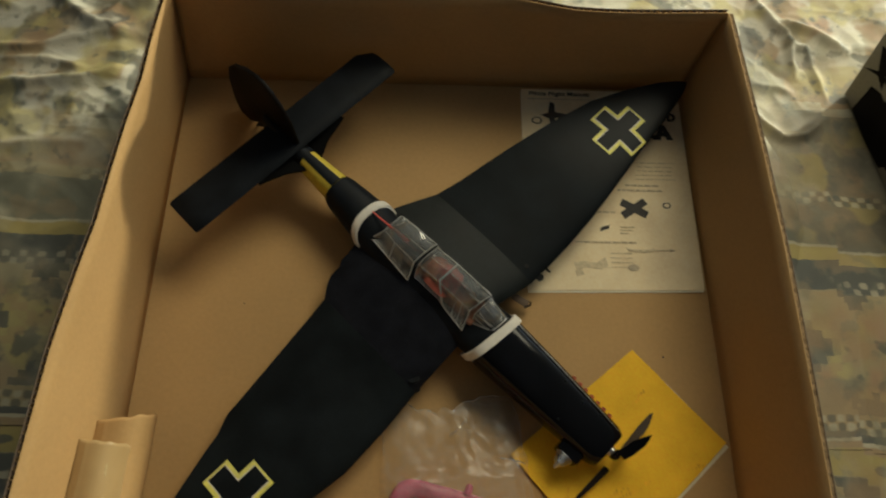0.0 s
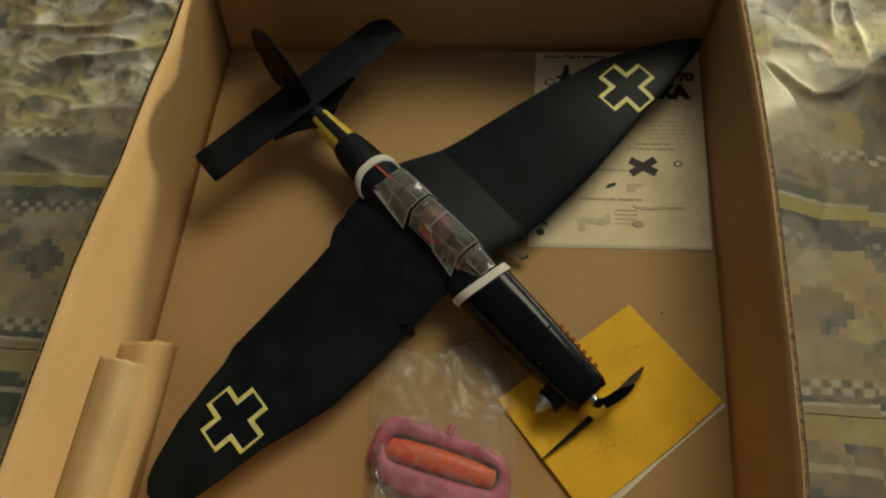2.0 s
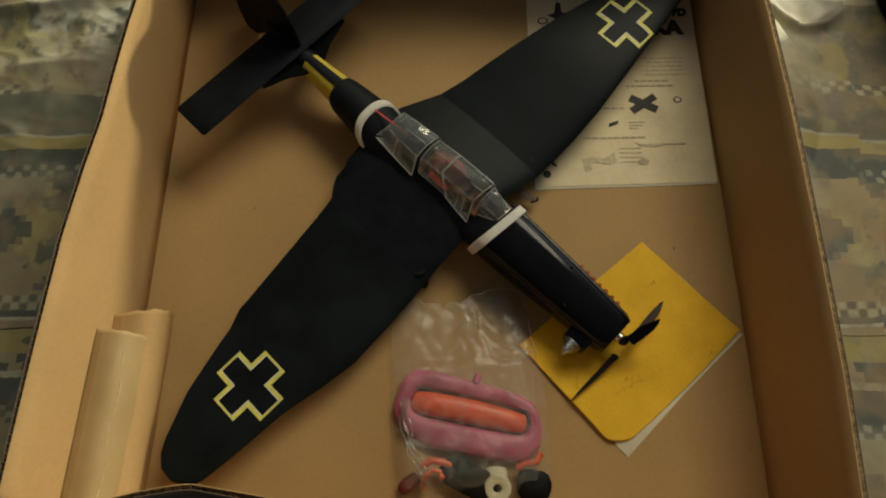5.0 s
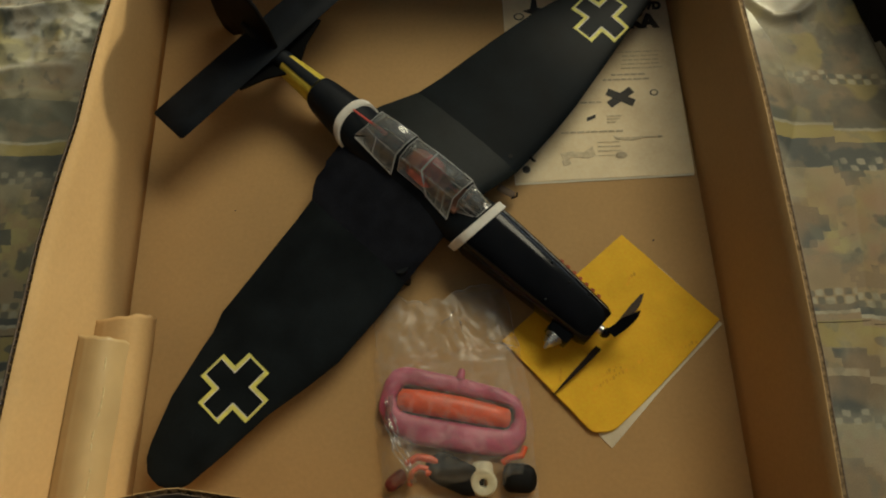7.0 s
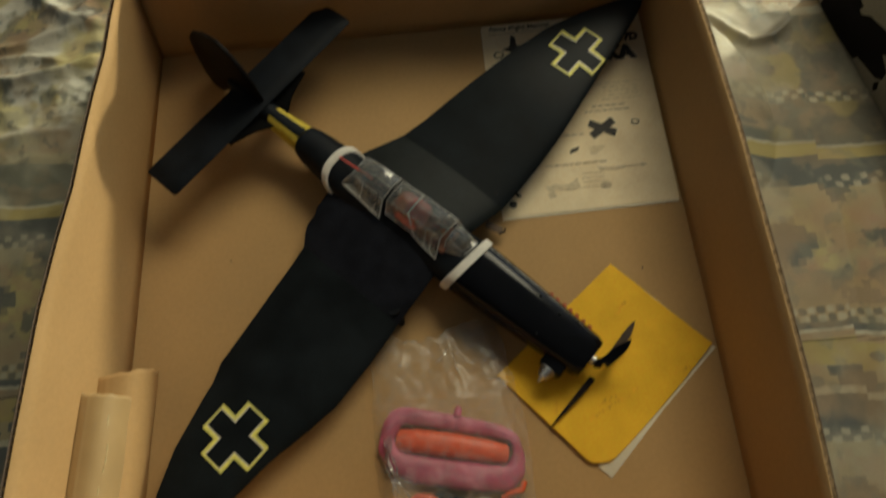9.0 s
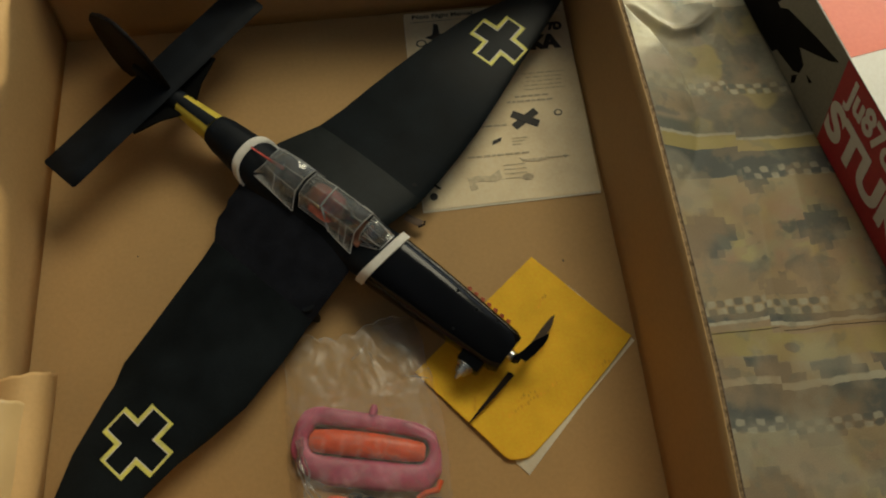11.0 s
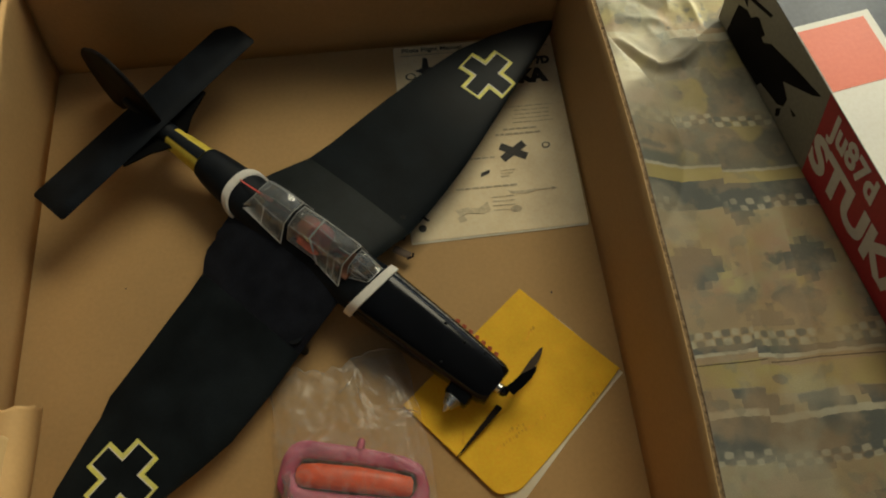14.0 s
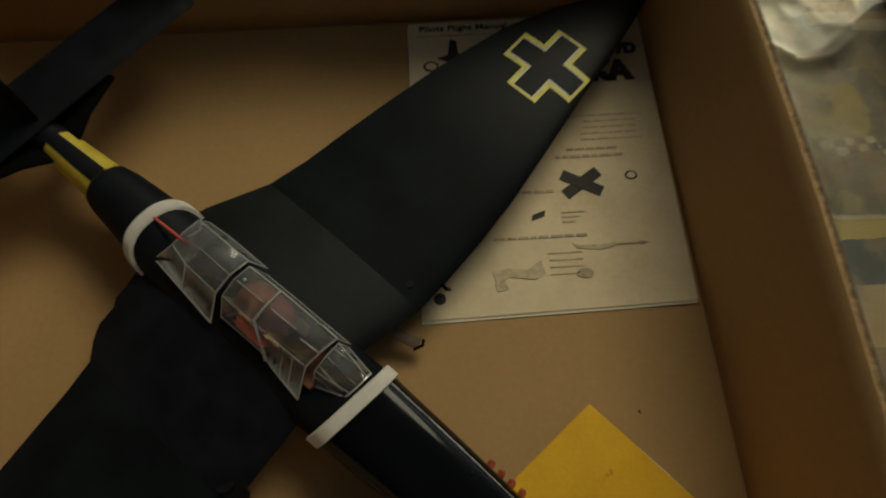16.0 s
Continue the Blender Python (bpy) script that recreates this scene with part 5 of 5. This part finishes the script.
def bag():
    ring = thing("control_handle", "pink plastic control-line handle with a red roll, inside the bag", "handle", m=pose(0.028, -0.2110, 0, 0, 0, -10.5))
    rim = ((-0.0800, -0.0063), (-0.0780, 0.0200), (-0.0715, 0.0345), (-0.0587, 0.0400), (-0.0026, 0.0365), (0.0431, 0.0312), (0.0607, 0.0240), (0.0695, 0.0033), (0.0705, -0.0153), (0.0590, -0.0330), (0.0114, -0.0365), (-0.0403, -0.0345), (-0.0660, -0.0260))
    hole = ((-0.0640, 0.0062), (-0.0570, 0.0225), (0.0019, 0.0196), (0.0529, 0.0160), (0.0572, 0.0045), (0.0514, -0.0090), (0.0013, -0.0075), (-0.0545, -0.0070))
    centre = Vector((-0.003, 0.0055))

    def reach(outline, t):
        """Place on an outline with softened corners, in the direction t from the centre."""
        total = 0.0
        for turn in (t - 0.045, t - 0.02, t, t + 0.02, t + 0.045):
            d, best = Vector((math.cos(turn), math.sin(turn))), 0.0
            for p, q in zip(outline, outline[1:] + outline[:1]):
                e, w = Vector(q) - Vector(p), Vector(p) - centre
                cut = d.x * e.y - d.y * e.x
                if abs(cut) > 1e-9:
                    far, along = (w.x * e.y - w.y * e.x) / cut, (w.x * d.y - w.y * d.x) / cut
                    if far > 0 and -1e-6 <= along <= 1 + 1e-6:
                        best = max(best, far)
            total += best / 5
        return centre + total * Vector((math.cos(t), math.sin(t)))

    secs = []
    for k in range(96):
        t = -math.pi + 2 * math.pi * k / 96
        o, i = reach(rim, t), reach(hole, t)
        hgt = 0.0125 + 0.0012 * noise.noise((math.cos(t) * 3, math.sin(t) * 3, 5.0))
        ring_pts = [(0.0, 0.004), (0.03, 0.009), (0.14, hgt), (0.45, hgt * 1.03), (0.80, hgt), (0.96, 0.0095), (1.0, 0.006), (0.97, 0.002), (0.5, 0.0014), (0.03, 0.0015)]
        secs.append([Vector((*(o + (i - o) * f), z)) for f, z in ring_pts])
    secs.append([v.copy() for v in secs[0]])
    bm = loft(secs, caps=False)
    bmesh.ops.remove_doubles(bm, verts=bm.verts[:], dist=1e-6)
    part("handle_frame", bm, PINK, ring, "pink plastic frame", 60)
    part("line_roll", tube([(-0.0610, 0.0060, 0.0085), (-0.0575, 0.0060, 0.0090), (-0.040, 0.0065, 0.0095), (0.0, 0.0055, 0.0100), (0.035, 0.0038, 0.0095), (0.0500, 0.0030, 0.0088), (0.0525, 0.0030, 0.0085)], [0.0070, 0.0108, 0.0120, 0.0122, 0.0108, 0.0092, 0.006], 20, 0.62), ORANGE, ring, "orange-red roll")
    part("inner_web", slab([(-0.062, -0.006), (0.054, -0.007), (0.055, 0.014), (-0.058, 0.020)], 0.0014, 0.0024), CARD_OUT, ring)
    part("frame_peg", tube([(-0.0020, 0.0350, 0.0110), (-0.0016, 0.0405, 0.0120), (-0.0014, 0.0440, 0.0110)], [0.0042, 0.0038, 0.0028], 10), PINK, ring)

    w = thing("nylon_washer", "cream nylon wheel with a centre hole", "washer", m=pose(0.0505, -0.2768, 0.0140, 10, -6, 0))
    n = 28
    prof = ((0.0042, -0.0028), (0.0042, 0.0026), (0.0058, 0.0034), (0.0112, 0.0034), (0.0130, 0.0018), (0.0130, -0.0020), (0.0112, -0.0032), (0.0058, -0.0030))
    secs = [[Vector((r * math.cos(a), r * math.sin(a), z)) for r, z in prof] for a in (2 * math.pi * k / n for k in range(n + 1))]
    bm = loft(secs, caps=False)
    bmesh.ops.remove_doubles(bm, verts=bm.verts[:], dist=1e-6)
    part("wheel", bm, CREAM, w)
    w2 = thing("nylon_hub", "cream nylon hub half hidden behind the wheel", "hub", m=pose(0.0500, -0.2600, 0.0065, -14, 0, 0))
    part("disc", tube([(0, 0.0012, 0.0010), (0, -0.0005, 0.0014), (0, -0.012, 0.0030), (0, -0.014, 0.0030)], [0.0088, 0.0104, 0.0104, 0.0088], 22, 0.45), CREAM, w2)

    def lump(name, label, cat, at, size, mat, turn=0):
        bm = bmesh.new()
        bmesh.ops.create_icosphere(bm, subdivisions=3, radius=1)
        for v in bm.verts:
            q = v.co.copy()
            v.co = Vector((math.copysign(abs(q.x) ** 0.55, q.x) * size[0], math.copysign(abs(q.y) ** 0.7, q.y) * size[1], math.copysign(abs(q.z) ** 0.7, q.z) * size[2])) * (1 + 0.09 * noise.noise(q * 2.3 + Vector(at) * 40))
        ob = part(name, bm, mat)
        ob.matrix_world = pose(at[0] - 0.003, at[1] + 0.011, at[2], 0, 0, turn)
        return tagged(ob, label, cat)

    lump("rubber_wheel", "black rubber wheel in the bag", "wheel", (0.0885, -0.2850, 0.0105), (0.0165, 0.0135, 0.0085), BLACK_DEEP, -6)
    lump("plastic_part", "black plastic part in the bag", "part", (0.0260, -0.2790, 0.0090), (0.029, 0.0150, 0.007), BLACK_DEEP, -24)
    lump("folded_wire", "dark folded control wire in the bag", "wire", (0.0160, -0.2700, 0.0110), (0.013, 0.0040, 0.003), BLACK_GREY, -28)
    lump("red_fitting", "dark red plastic fitting", "part", (-0.0310, -0.2830, 0.0080), (0.0120, 0.0070, 0.0060), DARK_RED, 38)
    cords = thing("cord_bundle", "tangle of soft orange-red cord lengths inside the bag", "cord")
    for pts, r in ((((-0.020, -0.268, 0.012), (-0.010, -0.262, 0.016), (0.002, -0.264, 0.015), (0.012, -0.268, 0.011), (0.010, -0.276, 0.010), (-0.002, -0.277, 0.012)), 0.0036),
                   (((-0.018, -0.288, 0.008), (-0.016, -0.276, 0.012), (-0.008, -0.271, 0.014), (0.000, -0.273, 0.012)), 0.0026),
                   (((0.073, -0.270, 0.012), (0.080, -0.266, 0.015), (0.092, -0.264, 0.014), (0.096, -0.256, 0.012)), 0.0030)):
        part("cord", tube([(x - 0.003, y + 0.011, z) for x, y, z in pts], r, 8), ORANGE, cords)

    film = thing("plastic_bag", "clear crinkled plastic bag holding small parts", "bag")
    TL, TR, BR, BL = Vector((-0.053, -0.0966)), Vector((0.0815, -0.0815)), Vector((0.1035, -0.2940)), Vector((-0.0475, -0.2895))
    LOFT = ((0, 0.004), (0.30, 0.007), (0.36, 0.0150), (0.68, 0.0155), (0.74, 0.0175), (0.92, 0.0170), (1, 0.006))

    def crumple(s, t, seed):
        """Sharp valleys and ridges at three sizes, strongest in the empty neck of the bag."""
        big = abs(noise.noise((s * 4 + 1.7 * t, t * 4 - s, seed + 3)))
        mid_size = abs(noise.noise((s * 11 - 3 * t, t * 10, seed + 5)))
        small = abs(noise.noise((s * 27, t * 24 + 5 * s, seed + 8)))
        return 1.0 * big + 0.32 * mid_size + 0.06 * small

    def skin(s, t):
        p = (TL * (1 - s) + TR * s) * (1 - t) + (BL * (1 - s) + BR * s) * t
        p.x += 0.008 * math.sin(math.pi * t) * (2 * s - 1) * (1.0 if s > 0.5 else 0.6)
        edge = min(1.0, 9 * min(s, 1 - s), 7 * (1 - t) + 0.1)
        p.x += 0.004 * noise.noise((s * 5, t * 7, 2.0)) + 0.0015 * noise.noise((s * 19, t * 23, 4.0))
        p.y += 0.004 * noise.noise((s * 6, t * 5, 11.0)) + max(0.0, 0.12 - t) * 8 * (0.006 * math.sin(s * 9 + 1.0) + 0.005 * noise.noise((s * 14, 0.0, 6.0)))
        amp = lerp(((0, 0.0085), (0.30, 0.0095), (0.40, 0.0022), (0.70, 0.0025), (1, 0.0060)), t)
        return Vector((p.x, p.y, 0.0032 + edge * lerp(LOFT, t) + amp * crumple(s, t, 2.0) * (0.35 + 0.65 * edge)))

    part("upper_film", sheet(skin, 70, 104), FILM, film, "", 70).visible_shadow = False
    for a, c, r in (((0.0, 0.0), (0.0, 0.22), 0.0004), ((0.0, 0.0), (0.40, 0.0), 0.0005), ((0.55, 0.0), (1.0, 0.0), 0.0004), ((1.0, 0.02), (1.0, 0.30), 0.0003), ((0.48, 0.16), (0.60, 0.08), 0.0005), ((0.62, 0.12), (0.66, 0.22), 0.0004), ((0.80, 0.27), (0.98, 0.31), 0.0005), ((0.02, 0.99), (0.98, 0.995), 0.0003)):
        pts = [skin(a[0] + (c[0] - a[0]) * k / 14, a[1] + (c[1] - a[1]) * k / 14) + Vector((0, 0, 0.0004)) for k in range(15)]
        part("film_crease", tube(pts, [r * (0.3 + abs(math.sin(k * 1.7))) for k in range(15)], 6, 0.6), FILM_EDGE, film)
    # the gathered, shiny fold of film over the cords
    for lane in range(3):
        pts = [skin(0.08 + 0.025 * lane + 0.17 * max(0.0, q - 0.3) ** 1.2 + 0.010 * math.sin(q * 17 + lane), 0.50 + 0.42 * q) + Vector((0, 0, 0.0010 + 0.0012 * abs(math.sin(q * 23 + lane * 2)))) for q in np.linspace(0, 1, 26)]
        part("film_fold", tube(pts, [0.0012 * (0.35 + abs(math.sin(k * 0.9 + lane))) for k in range(26)], 7, 0.45), FILM_FOLD, film, "shiny gathered fold of film")
    part("lower_film", sheet((lambda s, t: Vector((*((TL * (1 - s) + TR * s) * (1 - t) + (BL * (1 - s) + BR * s) * t), 0.0012 + 0.0004 * math.sin(20 * s + 13 * t)))), 20, 24), FILM_LOW, film).visible_shadow = False


bag()

# ---- the printed carton on the bed ----


def carton():
    # built along its own length: x away from the cardboard box, y along the printed side, z up
    turn = 10.4
    root = thing("model_carton", "long printed carton with red, grey and white panels", "carton", m=pose(0.568, 0.129, -0.0135, 0, 0, turn))
    h, far, near, wide, slant, over = 0.104, 0.194, -0.50, 0.26, 0.040, 0.023
    # the far end leans outwards towards the lid
    shape = block(0.0006, wide, near, far, 0.0, h - 0.0006, 0.0008)
    for v in shape.verts:
        if v.co.y > 0.1:
            v.co.y += over * v.co.z / h
    part("body", shape, CARTON_WHITE, root)

    def side(name, outline, mat, label, lift=0.0):
        bm = bmesh.new()
        a, c = [bm.verts.new((-0.0006 - lift, y, z)) for y, z in outline], [bm.verts.new((0.0006, y, z)) for y, z in outline]
        bm.faces.new(a)
        bm.faces.new(c[::-1])
        for i in range(len(outline)):
            bm.faces.new((a[i], c[i], c[(i + 1) % len(outline)], a[(i + 1) % len(outline)]))
        return part(name, bm, mat, root, label)

    side("grey_side_panel", [(-slant, 0.0005), (0.0, h - 0.0005), (far + over, h - 0.0005), (far, 0.0005)], CARTON_GREY, "grey printed picture panel")
    side("red_side_panel", [(near, 0.0005), (near, h - 0.0005), (-0.0002, h - 0.0005), (-slant - 0.0002, 0.0005)], CARTON_RED, "red panel with cream lettering")
    top = part("top_panel", block(-0.0004, wide, near, far + over, h - 0.0006, h + 0.0004), LID_GREY, root, "glossy slate-grey printed lid")
    part("white_field", block(-0.0003, 0.0930, near + 0.002, 0.0895, h + 0.0004, h + 0.0008), CARTON_WHITE, top, "white printed field")
    part("orange_field", block(0.0010, 0.0835, 0.0, 0.0820, h + 0.0008, h + 0.0011), CARTON_ORANGE, top, "orange-red printed field")
    # lettering on the red side reads along the carton and leans with the panel
    face = Matrix(((0, 0, -1, -0.0008), (-1, 0, 0, 0), (0, 1, 0, 0.0), (0, 0, 0, 1)))
    lean = Matrix(((1, -slant / h, 0, slant), (0, 1, 0, 0), (0, 0, 1, 0), (0, 0, 0, 1)))
    lettering("Ju87d", 0.036, CARTON_WHITE, root, face @ lean @ Matrix.Translation((0.020, 0.0715, 0)), squeeze=1.12, bold=0.0013)
    lettering("STUKA", 0.052, CARTON_WHITE, root, face @ lean @ Matrix.Translation((0.002, 0.0225, 0)), squeeze=1.28, bold=0.0024)
    # dark aeroplane picture on the grey panel

    def picture(pts):
        side("printed_picture", [(min(y + (0.022 + over * 0.9 * z / h) * min(1.0, max(0.0, (y - 0.05) / 0.09)), far + over * z / h - 0.003), z) for y, z in pts], PRINT_BLACK, "", 0.0004)

    picture([(0.148, 0.002), (0.144, 0.047), (0.130, 0.055), (0.095, 0.052), (0.087, 0.062), (0.049, 0.078), (0.006, 0.089), (0.013, 0.080), (0.055, 0.048), (0.037, 0.039), (0.035, 0.027), (0.043, 0.020), (0.074, 0.012), (0.077, 0.003), (0.11, 0.001)])
    picture([(0.123, 0.052), (0.116, 0.064), (0.112, 0.066), (0.098, 0.060), (0.101, 0.050)])
    picture([(0.184, 0.049), (0.146, 0.068), (0.100, 0.088), (0.101, 0.083), (0.144, 0.063)])
    picture([(0.146, 0.062), (0.166, 0.087), (0.154, 0.092), (0.138, 0.078), (0.131, 0.058)])
    picture([(0.036, 0.022), (0.031, 0.012), (0.035, 0.006), (0.041, 0.014)])
    picture([(0.026, 0.036), (0.014, 0.038), (0.016, 0.033)])

carton()
